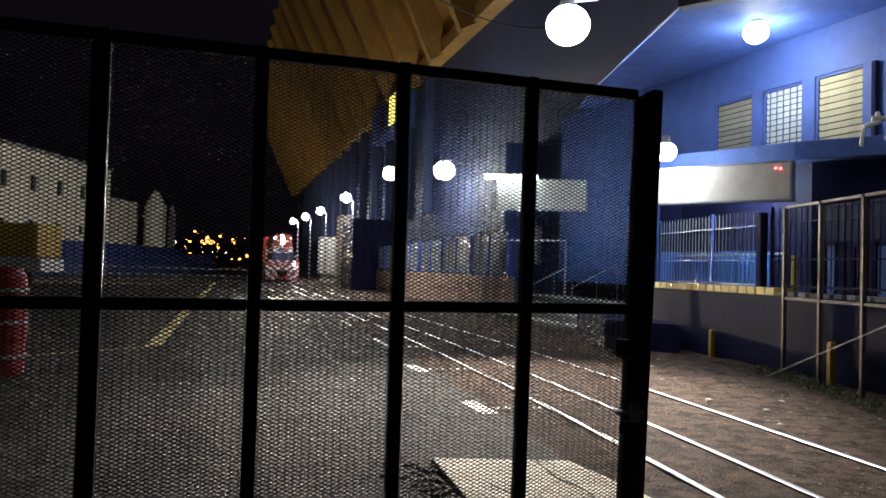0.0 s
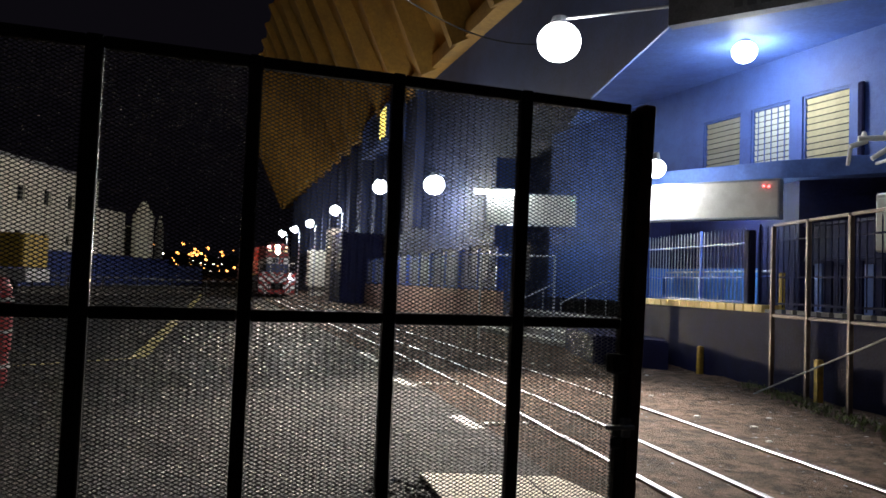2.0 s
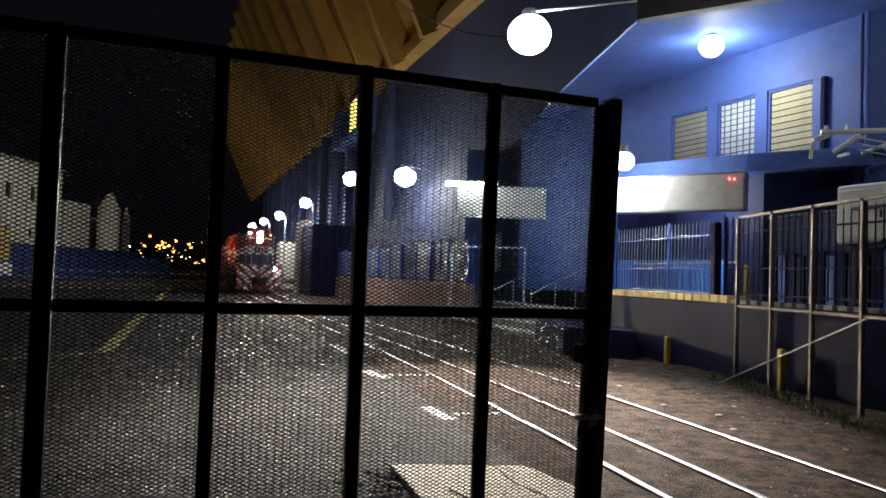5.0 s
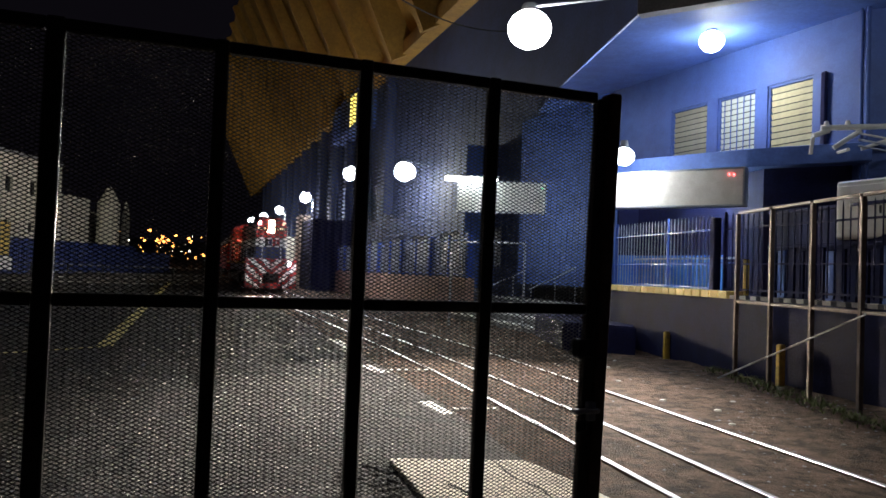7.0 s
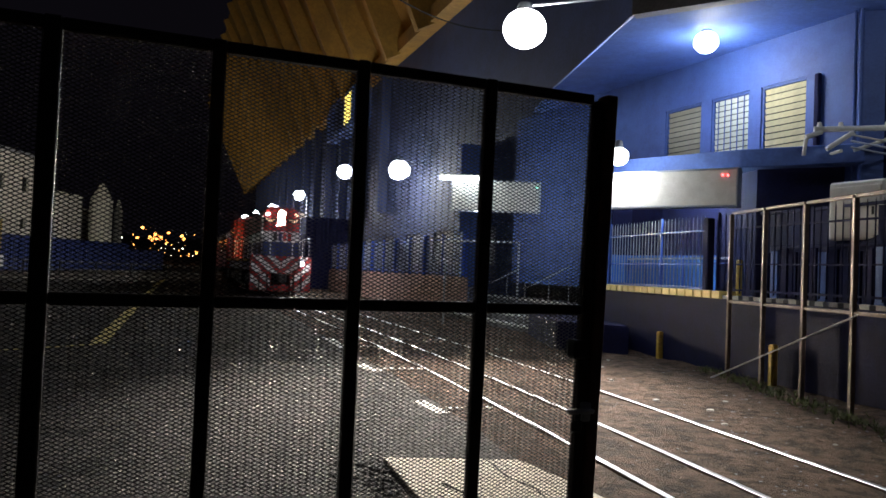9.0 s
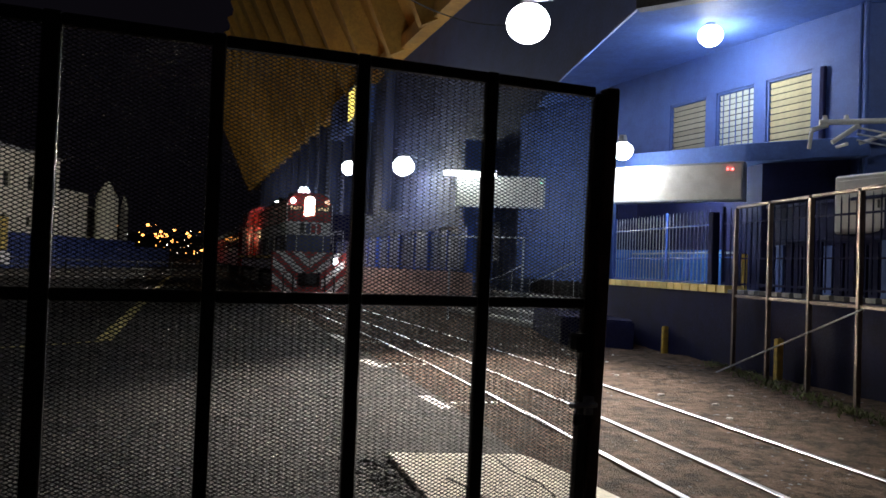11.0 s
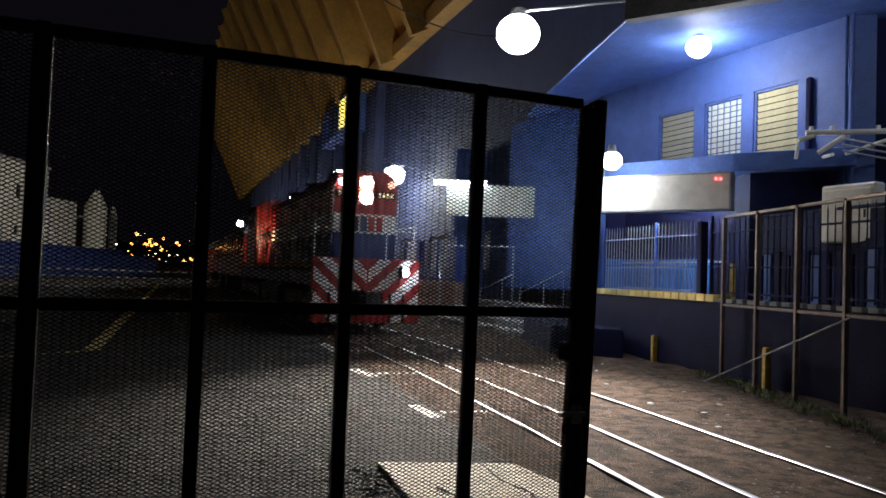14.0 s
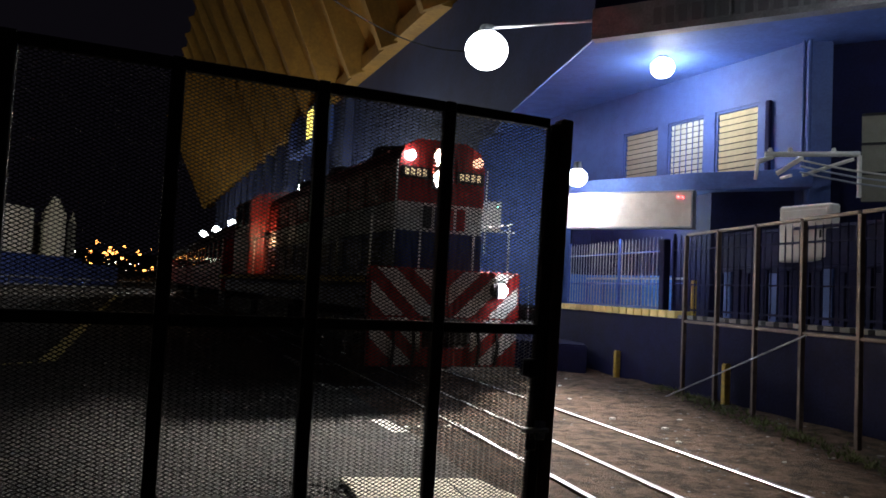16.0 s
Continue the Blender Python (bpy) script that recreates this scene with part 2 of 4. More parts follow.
def bar(bm, a, b, w, h):
    """A square bar from a to b, w wide and h high."""
    a, b = Vector(a), Vector(b)
    d = b - a
    q = d.to_track_quat("Y", "Z").to_matrix().to_4x4()
    box(bm, -w / 2, w / 2, 0, d.length, -h / 2, h / 2, Matrix.Translation(a) @ q)


def ball(bm, c, r, squash=1.0, seg=16):
    bmesh.ops.create_uvsphere(bm, u_segments=seg, v_segments=seg // 2, radius=r, matrix=Matrix.Translation(c) @ Matrix.Diagonal((1, 1, squash, 1)))


def part(name, bm, material, parent=None, label="", smooth=False):
    me = bpy.data.meshes.new(name)
    bmesh.ops.recalc_face_normals(bm, faces=bm.faces)
    bm.to_mesh(me)
    bm.free()
    me.materials.append(material)
    if smooth:
        me.polygons.foreach_set("use_smooth", [True] * len(me.polygons))
    ob = new(name, me)
    ob.parent = parent
    if label:
        ob["label"] = label
    return ob


def thing(name, m, label, category, group="", kind=""):
    ob = new(name)
    ob.empty_display_size = 0.2
    ob.matrix_basis = m
    return tagged(ob, label, category, group, kind)


def along(a, b, z=0):
    """The pose at a, whose x axis runs towards b."""
    return pose(a[0], a[1], z, 0, 0, math.degrees(math.atan2(b[1] - a[1], b[0] - a[0])))


def B():
    return bmesh.new()


def one(name, bm, material, label, category, kind="", smooth=False, m=None):
    ob = part(name, bm, material, None, "", smooth)
    if m:
        ob.matrix_basis = m
    return tagged(ob, label, category, kind=kind)


# ---- ground, track ----
def slope(y):
    k = min(max((y - 4) / 14, 0), 1)
    return -0.255 - 0.089 * k


def centre_line():
    pts, x, y = [], 0.73, 12.2
    while y < 95:
        pts.append((x, y))
        x, y = x + slope(y) * 0.6, y + 0.6
    x, y = 0.73, 12.2
    while y > -16:
        x, y = x - slope(y - 0.6) * 0.6, y - 0.6
        pts.insert(0, (x, y))
    return pts


LINE = centre_line()


def offset(i, d):
    x, y = LINE[i]
    k = slope(y)
    n = math.hypot(1, k)
    return x + d / n, y - d * k / n


def ground():
    bm = B()
    bmesh.ops.create_grid(bm, x_segments=40, y_segments=40, size=1500, matrix=pose(0, 900, -0.03))
    one("ground", bm, ASPHALT, "dark worn asphalt yard with cracks and stains", "ground", "structure")
    # strip of bare earth between the tracks and the platform
    verts, faces = [], []
    cols = [-1.62, -1.45, -1.3, -1.2] + [-1.08 + 0.12 * k for k in range(45)] + [4.6, 5.4, 6.2]
    ys = [-16 + 1.5 * k for k in range(12)] + [2 + 0.14 * k for k in range(130)] + [20.2 + 1.5 * k for k in range(49)]
    lx, ly = [p[0] for p in LINE], [p[1] for p in LINE]
    for y0 in ys:
        k = slope(y0)
        n = math.hypot(1, k)
        x0 = float(np.interp(y0, ly, lx))
        for j, d in enumerate(cols):
            x, y = x0 + d / n, y0 - d * k / n
            lump = noise.noise(Vector((x * 1.1, y * 1.1, 0))) + 0.7 * noise.noise(Vector((x * 3.2, y * 3.2, 3))) + 0.45 * noise.noise(Vector((x * 8, y * 8, 5)))
            z = min(max(-0.012 + 0.014 * lump, -0.026), 0.004)
            if d > 1.15:
                z = max(-0.012 + (0.014 + 0.016 * min(d - 1.15, 1)) * lump, -0.026) + 0.03 * max(0, d - 1.5)
            if j in (0, len(cols) - 1):
                x, z = x + 0.14 * noise.noise(Vector((x * 0.8, y * 0.8, 9))), -0.045
            verts.append((x, y, z))
    n = len(cols)
    for i in range(len(ys) - 1):
        for j in range(n - 1):
            a = i * n + j
            faces.append((a, a + 1, a + n + 1, a + n))
    me = bpy.data.meshes.new("track_bed")
    me.from_pydata(verts, [], faces)
    me.materials.append(DIRT)
    me.polygons.foreach_set("use_smooth", [True] * len(me.polygons))
    tagged(new("track_bed", me), "bare brown earth and trodden ballast round the rails", "ground", kind="structure")


def rail(d, label):
    """One rail that follows the track's middle line at the distance d."""
    prof = [(-0.029, 0.007), (-0.023, 0.012), (0.023, 0.012), (0.029, 0.007), (0.029, -0.020), (0.010, -0.026), (0.010, -0.10), (-0.010, -0.10), (-0.010, -0.026), (-0.029, -0.020)]
    verts, faces = [], []
    for i in range(len(LINE)):
        for px, pz in prof:
            verts.append((*offset(i, d + px), pz))
    n = len(prof)
    for i in range(len(LINE) - 1):
        for j in range(n):
            a, b = i * n + j, i * n + (j + 1) % n
            faces.append((a, b, b + n, a + n))
    me = bpy.data.meshes.new("rail")
    me.from_pydata(verts, [], faces)
    me.materials.append(STEEL)
    me.materials.append(RUSTY)
    me.polygons.foreach_set("material_index", [0 if k % n in (0, 1, 2) else 1 for k in range(len(faces))])
    tagged(new("rail", me), label, "rail", "rails of the dual gauge track")


ground()
rail(-0.93, "polished steel rail sunk in the yard surface")
rail(-0.20, "polished steel rail between the two outer ones")
rail(0.93, "polished steel rail beside the bare earth")


def marking(name, corners, material, label, z=-0.026):
    bm = B()
    prism(bm, corners, z - 0.02, z)
    one(name, bm, material, label, "road marking", "structure")


def stripe(a, b, w):
    a, b = Vector(a), Vector(b)
    n = Vector((-(b - a).y, (b - a).x)).normalized() * w / 2
    return [tuple(p) for p in (a - n, b - n, b + n, a + n)]


marking("yellow_line", stripe((-5.97, 13.43), (-9.35, 23.55), 0.28), YELLOWLINE, "worn yellow parking line on asphalt")
marking("yellow_line", stripe((-9.45, 23.85), (-20.5, 57), 0.28), YELLOWLINE, "worn yellow parking line on asphalt")
marking("yellow_line", stripe((-5.93, 13.35), (-9.6, 8.2), 0.09), YELLOWLINE, "thin worn yellow cross line on asphalt")
for a, b in (((-33, 60), (-19, 65)), ((-29, 47), (-17.5, 51))):
    marking("white_line", stripe(a, b, 0.4), WHITELINE, "long worn white parking line on asphalt")
for a, b in (((-1.13, 12.06), (-0.75, 11.27)), ((-0.10, 8.91), (0.19, 8.17)), ((-2.21, 16.21), (-1.63, 14.38)), ((-3.9, 21.5), (-3.2, 19.4))):
    marking("white_dash", stripe(a, b, 0.19), WHITELINE, "worn white painted dash beside the rails")
for a, b in (((-0.72, 11.42), (-0.02, 11.58)), ((0.22, 8.36), (0.80, 8.50)), ((-1.6, 14.5), (-0.95, 14.66))):
    for k in range(5):
        p, q = Vector(a).lerp(Vector(b), k / 5), Vector(a).lerp(Vector(b), (k + 0.62) / 5)
        marking("white_tick", stripe(p, q, 0.08), WHITELINE, "faint white cross mark beside the rails", 0.004)


def slab():
    bm = B()
    prism(bm, [(-0.34, 6.04), (0.30, 3.9), (1.62, 4.35), (1.10, 5.50), (0.78, 6.12)], -0.05, 0.012)
    bmesh.ops.bevel(bm, geom=list(bm.edges), offset=0.006, segments=1, affect="EDGES")
    one("cover_slab", bm, CONCRETE, "pale cracked concrete cover slab set in asphalt", "slab")
    # Thin black tubes added in place of the slab's jagged cracks
    for k, pts in enumerate((((0.13, 5.35), (0.33, 5.05), (0.42, 4.7), (0.62, 4.3)), ((0.52, 6.02), (0.62, 5.6), (0.80, 5.3), (0.86, 5.0)))):
        bm = B()
        for a, b in zip(pts, pts[1:]):
            tube(bm, (*a, 0.013), (*b, 0.013), 0.007, 6)
        one("cable", bm, RUBBER, "thin black tube standing for a jagged crack in the slab", "cable")


slab()


# ---- gate ----
def gate():
    a, b = (-1.34, 2.5), (0.70, 3.26)
    step = math.hypot(0.5105, 0.19)
    g = thing("mesh_gate", along(a, b), "tall black steel gate of expanded metal mesh", "gate")

    def lean(x):
        k = x / step
        return math.tan(radians(0.1 if k < 2 else 0.1 + 0.5 * (k - 2) if k < 3 else 0.6 + 1.15 * (k - 3)))

    def put(name, bm, material, parent=g, label="", smooth=False):
        for v in bm.verts:
            v.co.x += lean(v.co.x) * (v.co.z - 1.4)
        return part(name, bm, material, parent, label, smooth)

    for k in (-1, 0, 1, 2, 3):
        bm = B()
        w = 0.030 if k == 0 else 0.025
        rbox(bm, k * step - w, k * step + w, -0.024, 0.024, 0.06, 2.36, 0.006)
        put("upright", bm, GATEPAINT)
    for k in (-1, 0, 1, 2, 3):
        x0, x1 = k * step + (0.030 if k == 0 else 0.025), (k + 1) * step - (0.030 if k == -1 else 0.061 if k == 3 else 0.025)
        for z, name in ((0.085, "bottom_rail"), (1.40, "middle_rail"), (2.335, "top_rail")):
            bm = B()
            rbox(bm, x0, x1, -0.02, 0.02, z - 0.022, z + 0.022, 0.005)
            put(name, bm, GATEPAINT)
    bm = B()
    rbox(bm, 4 * step - 0.060, 4 * step - 0.014, -0.026, 0.026, 0.06, 2.33, 0.006)
    put("end_upright", bm, GATEPAINT)
    bm = B()
    rbox(bm, 4 * step - 0.012, 4 * step + 0.048, -0.04, 0.04, -0.03, 2.36, 0.008)
    put("hinge_post", bm, POSTPAINT, g, "brown rusted square steel post")
    # latch, bolt and padlock
    bm = B()
    rbox(bm, 4 * step - 0.13, 4 * step + 0.0, -0.075, -0.045, 0.955, 0.975, 0.004)
    rbox(bm, 4 * step - 0.05, 4 * step - 0.01, -0.06, -0.026, 0.92, 1.0, 0.004)
    latch = put("latch", bm, GREYMETAL, g, "worn steel slide bolt")
    bm = B()
    rbox(bm, 4 * step - 0.115, 4 * step - 0.065, -0.085, -0.055, 0.88, 0.93, 0.008)
    tube(bm, (4 * step - 0.105, -0.07, 0.92), (4 * step - 0.105, -0.07, 0.96), 0.005)
    tube(bm, (4 * step - 0.075, -0.07, 0.92), (4 * step - 0.075, -0.07, 0.96), 0.005)
    put("padlock", bm, DARK, latch)
    bm = B()
    rbox(bm, 4 * step - 0.11, 4 * step - 0.032, -0.06, 0.03, 1.19, 1.27, 0.01)
    put("lock_box", bm, DARK, g)
    # expanded metal: zigzag strands
    w, h, sw, st = 0.0285, 0.0150, 0.0021, 0.0015
    for k in (-1, 0, 1, 2, 3):
        for z0, z1 in ((0.108, 1.378), (1.422, 2.313)):
            x0, x1 = k * step + 0.026, (k + 1) * step - (0.062 if k == 3 else 0.026)
            nx, nz = int((x1 - x0) / (w / 2)), int((z1 - z0) / (h / 2))
            dx, dz = (x1 - x0) / nx, (z1 - z0) / nz
            verts, faces = [], []
            for j in range(0, nz, 2):
                base = len(verts)
                for i in range(nx + 1):
                    x, z = x0 + i * dx, z0 + (j + (i % 2)) * dz
                    y = 0.003 * (1 if i % 2 else -1)
                    x += lean(x) * (z - 1.4)
                    for oy, oz in ((-st, -sw), (st, -sw), (st, sw), (-st, sw)):
                        verts.append((x, y + oy, z + oz))
                for i in range(nx):
                    p = base + 4 * i
                    for q in range(4):
                        r = (q + 1) % 4
                        faces.append((p + q, p + r, p + 4 + r, p + 4 + q))
                base = len(verts)
                for i in range(nx + 1):
                    x, z = x0 + i * dx, z0 + (j + 2 - (i % 2)) * dz
                    y = 0.003 * (1 if i % 2 else -1)
                    x += lean(x) * (z - 1.4)
                    for oy, oz in ((-st, -sw), (st, -sw), (st, sw), (-st, sw)):
                        verts.append((x, y + oy, z + oz))
                for i in range(nx):
                    p = base + 4 * i
                    for q in range(4):
                        r = (q + 1) % 4
                        faces.append((p + q, p + r, p + 4 + r, p + 4 + q))
            me = bpy.data.meshes.new("mesh_panel")
            me.from_pydata(verts, [], faces)
            me.materials.append(MESHMETAL)
            ob = new("mesh_panel", me)
            ob.parent = g
            ob["label"] = "diamond expanded metal sheet"


gate()


# ---- platform beside the track ----
PA, PB = (3.72, 17.0), (5.06, 11.3)        # front line of the near platform
LP = math.hypot(PB[0] - PA[0], PB[1] - PA[1])
PM = along(PA, PB)                         # local x towards the viewer, local y to the right of the track (away from it)


def platform():
    bm = B()
    box(bm, 0, LP + 6, 0, 5.0, -0.3, 1.27)
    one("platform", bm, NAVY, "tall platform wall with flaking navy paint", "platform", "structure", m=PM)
    p = thing("platform_edge", PM @ pose(0, 0, 1.27), "cream and yellow painted platform edge blocks", "platform edge", kind="structure")
    bm = B()
    box(bm, 0.022, 0.238, -0.03, 0.30, 0, 0.12)
    first = part("edge_block", bm, EDGE, p)
    bm = B()
    box(bm, 0.05, 0.21, -0.02, 0.30, 0, 0.06)
    plain = part("edge_block", bm, GREYCON, p, "lower grey edge block")
    for i in range(1, int((LP + 5) / 0.26)):
        ob = plain if i == 19 else (first if i < 19 else plain).copy()
        if i != 19:
            scene.collection.objects.link(ob)
        ob.location.x = i * 0.26



platform()


def railing(m, length, label, n, height=1.42, material=BLUEMETAL, picket=GREYMETAL):
    r = thing("platform_railing", m, label, "railing")
    for z, s in ((0.08, 0.035), (height - 0.28, 0.03), (0.52, 0.025)):
        bm = B()
        box(bm, 0, length, -s / 2, s / 2, z - s / 2, z + s / 2)
        part("rail_bar", bm, material, r)
    for i in range(int(length / 2.2) + 1):
        x = min(i * 2.2, length - 0.05)
        bm = B()
        rbox(bm, x - 0.022, x + 0.022, -0.022, 0.022, 0, height + 0.02, 0.006)
        part("post", bm, material, r)
    bm = B()
    tube(bm, (0, 0, 0.02), (0, 0, height - 0.08), 0.011, 6)
    tube(bm, (0, 0, height - 0.08), (0, 0, height), 0.011, 6, 0.002)
    first = part("picket", bm, picket, r)
    for i in range(1, n):
        ob = first.copy()
        scene.collection.objects.link(ob)
        ob.location.x = (i + 0.5) * length / n
    first.location.x = 0.5 * length / n
    return r


railing(PM @ pose(0.1, 0.42, 1.34), 3.75, "blue steel railing with pale spear pickets on the platform", 30)
# Nearer stretch is navy all over: its shade is put into the colour
railing(PM @ pose(4.2, 0.42, 1.34), 7.0, "steel spear picket railing on the platform, its shade put into navy", 50, 1.42, NAVY, NAVY)


def pillar(m, label):
    bm = B()
    rbox(bm, -0.075, 0.075, -0.075, 0.075, 0, 1.42, 0.02)
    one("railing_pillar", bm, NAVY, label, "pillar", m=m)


pillar(PM @ pose(4.02, 0.35, 1.27), "dark blue masonry pillar in the platform railing")


def bollard(x, y, h):
    bm = B()
    rbox(bm, -0.05, 0.05, -0.05, 0.05, -0.05, h, 0.015, 2)
    one("marker_post", bm, YELLOW, "short worn yellow marker post before the platform wall", "post", m=pose(x, y, 0, 0, 0, 13))


bollard(4.38, 13.9, 0.56)
bollard(5.06, 10.75, 0.66)


# ---- tall dark steel fence ----
def steel_fence():
    f = thing("steel_fence", along((4.78, 11.7), (5.27, 6.8)), "tall rusty open steel fence of posts and two rails", "fence")
    L, n = math.hypot(0.49, 4.9), 5
    for i in range(n + 3):
        x = i * L / n
        bm = B()
        rbox(bm, x - 0.03, x + 0.03, -0.03, 0.03, -0.05, 2.63, 0.006)
        part("post", bm, FENCEPAINT, f)
    for z in (2.65, 1.24):
        for i in range(n + 2):
            bm = B()
            x = i * L / n
            rbox(bm, x + 0.031, x + L / n - 0.031, -0.022, 0.022, z - 0.022, z + 0.022, 0.005)
            part("rail", bm, FENCEPAINT, f)
    bm = B()
    tube(bm, (0.1, -0.35, 0.02), (3.1, -0.05, 1.22), 0.012, 6)
    part("brace", bm, GREYMETAL, f, "thin pale diagonal stay")


steel_fence()


# ---- near building ----
WA, WB = (6.99, 12.2), (2.45, 22.3)        # foot of the window wall, seen end on
WM = along(WB, WA)                         # x towards the viewer, y away from the track
LW = math.hypot(WA[0] - WB[0], WA[1] - WB[1])


def wall_with_holes(bm, length, z0, z1, holes, thick=0.3):
    """A wall from y 0 to thick, with holes (x0, x1, za, zb) through it."""
    xs = sorted({0, length, *[h[0] for h in holes], *[h[1] for h in holes]})
    zs = sorted({z0, z1, *[h[2] for h in holes], *[h[3] for h in holes]})
    for xa, xb in zip(xs, xs[1:]):
        for za, zb in zip(zs, zs[1:]):
            if not any(h[0] <= (xa + xb) / 2 <= h[1] and h[2] <= (za + zb) / 2 <= h[3] for h in holes):
                box(bm, xa, xb, 0, thick, za, zb)
    bmesh.ops.remove_doubles(bm, verts=bm.verts, dist=0.0005)


def shutter_window(m, w, h, slats, material, label):
    o = thing("shutter_window", m, label, "window")
    for x0, x1, z0, z1 in ((0, 0.05, 0, h), (w - 0.05, w, 0, h), (0.05, w - 0.05, 0, 0.05), (0.05, w - 0.05, h - 0.05, h)):
        bm = B()
        box(bm, x0, x1, 0.03, 0.12, z0, z1)
        part("window_frame", bm, BLUE, o)
    bm = B()
    box(bm, 0.05, w - 0.05, 0.09, 0.10, 0.05, h - 0.05)
    part("backing", bm, DARK, o)
    step = (h - 0.1) / slats
    bm = B()
    box(bm, 0.052, w - 0.052, -0.008, 0.008, -step * 0.40, step * 0.40, pose(0, 0, 0, 14, 0, 0))
    first = part("slat", bm, material, o)
    for i in range(slats):
        ob = first if i == 0 else first.copy()
        if i:
            scene.collection.objects.link(ob)
        ob.location = (0, 0.07, 0.05 + (i + 0.5) * step)
    return o


def near_building():
    # distances along the window wall, from its far end
    d = lambda y: (WB[1] - y) / (WB[1] - WA[1]) * LW
    wins = [(d(16.35), d(15.35)), (d(15.1), d(14.2)), (d(13.95), d(13.02))]
    bm = B()
    wall_with_holes(bm, LW, 1.27, 6.2, [(a, b, 3.75, 5.32) for a, b in wins])
    one("wall_east", bm, BLUE, "blue painted station wall with shuttered upper windows", "wall", "structure", m=WM)
    windows = []
    for (a, b), mt, n, lab in zip(wins, (SLATDIM, SLATPALE, SLAT), (13, 13, 12), ("slatted shutter window in a blue wall, dim light in its slats", "pale slatted shutter window catching lamp light", "cream slatted shutter window in a blue wall")):
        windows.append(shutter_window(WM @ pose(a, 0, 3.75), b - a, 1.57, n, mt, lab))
    for k in range(1, 6):
        bm = B()
        x = k * (wins[1][1] - wins[1][0]) / 6
        box(bm, x - 0.007, x + 0.007, 0.028, 0.042, 0.05, 1.52)
        part("window_bar", bm, BLUE, windows[1])
    bm = B()
    rbox(bm, d(12.85), d(12.75), -0.08, 0, 3.9, 5.3, 0.02)
    one("wall_duct", bm, NAVY, "narrow dark duct on the blue wall", "duct", m=WM)
    # corner pier and return wall
    bm = B()
    box(bm, 0, 0.42, 0, 0.5, 1.27, 6.2)
    one("corner_pier", bm, BLUE, "blue painted corner pier under the eaves", "pier", "structure", m=along((7.02, 12.15), (7.9, 11.9)))
    bm = B()
    # Navy in place of blue puts the recess's shade into this wall
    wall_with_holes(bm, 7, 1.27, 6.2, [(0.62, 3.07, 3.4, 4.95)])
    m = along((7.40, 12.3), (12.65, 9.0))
    one("wall_south", bm, NAVY, "return wall beyond the corner pier, its recess shade in navy", "wall", "structure", m=m)
    o = thing("glazed_window", m @ pose(0.62, 0, 3.4), "dim wide window with pale panes and dark bars", "window")
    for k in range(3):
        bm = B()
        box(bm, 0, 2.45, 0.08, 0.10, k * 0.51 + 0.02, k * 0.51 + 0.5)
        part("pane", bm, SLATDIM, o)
    for k in range(4):
        bm = B()
        box(bm, 0, 2.45, 0.04, 0.11, k * 0.51 - 0.02, k * 0.51 + 0.02)
        part("glazing_bar", bm, DARK, o)
    for x, r0 in ((7.0, 0.04), (6.93, 0.022)):
        bm = B()
        tube(bm, (x, 12.02 + (7.0 - x), 1.30), (x, 12.02 + (7.0 - x), 6.19), r0, 10)
        one("conduit", bm, BLUE, "blue painted conduit on the corner pier", "pipe")
    # soffit and fascia of the upper floor
    bm = B()
    prism(bm, [(3.42, 12.89), (9.6, 8.82), (13.5, 9.4), (6.99, 12.7), (7.4, 13.5), (3.9, 21.0), (2.75, 21.0), (2.85, 18.6)], 6.2, 6.25)
    one("soffit", bm, BLUESOFF, "blue painted concrete soffit over the platform", "ceiling", "structure")
    bm = B()
    fa, fb = (3.42, 12.89), (9.6, 8.82)
    L = math.hypot(fb[0] - fa[0], fb[1] - fa[1])
    box(bm, 0, L, -0.12, 0.12, 6.19, 6.75)
    fm = along(fa, fb)
    fas = tagged(part("fascia", bm, GREYCON), "grey concrete fascia beam with worn lettering", "beam", kind="structure")
    fas.matrix_basis = fm
    rnd = random.Random(5)
    x = 1.1
    while x < 4.0:
        w = rnd.uniform(0.10, 0.16)
        bm = B()
        box(bm, x, x + w, -0.135, -0.121, 6.30, 6.60)
        part("letter_bar", bm, LETTER, fas)
        x += w + 0.07
    bm = B()
    box(bm, 0.02, L, -0.05, 0.25, 6.75, 9.2)
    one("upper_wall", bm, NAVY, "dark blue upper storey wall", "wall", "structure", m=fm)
    bm = B()
    box(bm, 3.35, 4.35, -0.11, -0.06, 6.8, 7.7)
    one("upper_window", bm, PALEGLOW, "lit white window of the upper storey", "window", "structure", m=fm)
    # canopy over the booth
    bm = B()
    prism(bm, [(3.55, 14.75), (5.38, 12.85), (6.95, 11.75), (7.0, 12.15), (5.2, 16.1), (3.6, 16.4)], 3.58, 3.90)
    bmesh.ops.bevel(bm, geom=list(bm.edges), offset=0.012, segments=1, affect="EDGES")
    # Brighter soffit blue puts the lamp light on the slab into colour
    one("canopy", bm, BLUESOFF, "thick blue concrete canopy slab", "canopy", "structure")
    bm = B()
    prism(bm, [(5.75, 13.0), (6.9, 12.25), (6.9, 12.5), (6.0, 14.4), (5.6, 14.3)], 1.27, 3.58)
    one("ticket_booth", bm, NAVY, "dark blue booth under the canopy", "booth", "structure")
    # The upper navy panel puts the shade under the canopy into colour
    for z0, z1, mt, lab in ((1.27, 2.08, DADO, "bright blue dado behind the platform railing"), (2.084, 3.56, NAVY, "navy panel for the shaded upper wall under the canopy")):
        bm = B()
        box(bm, d(17.6), d(13.05), -0.035, -0.004, z0, z1)
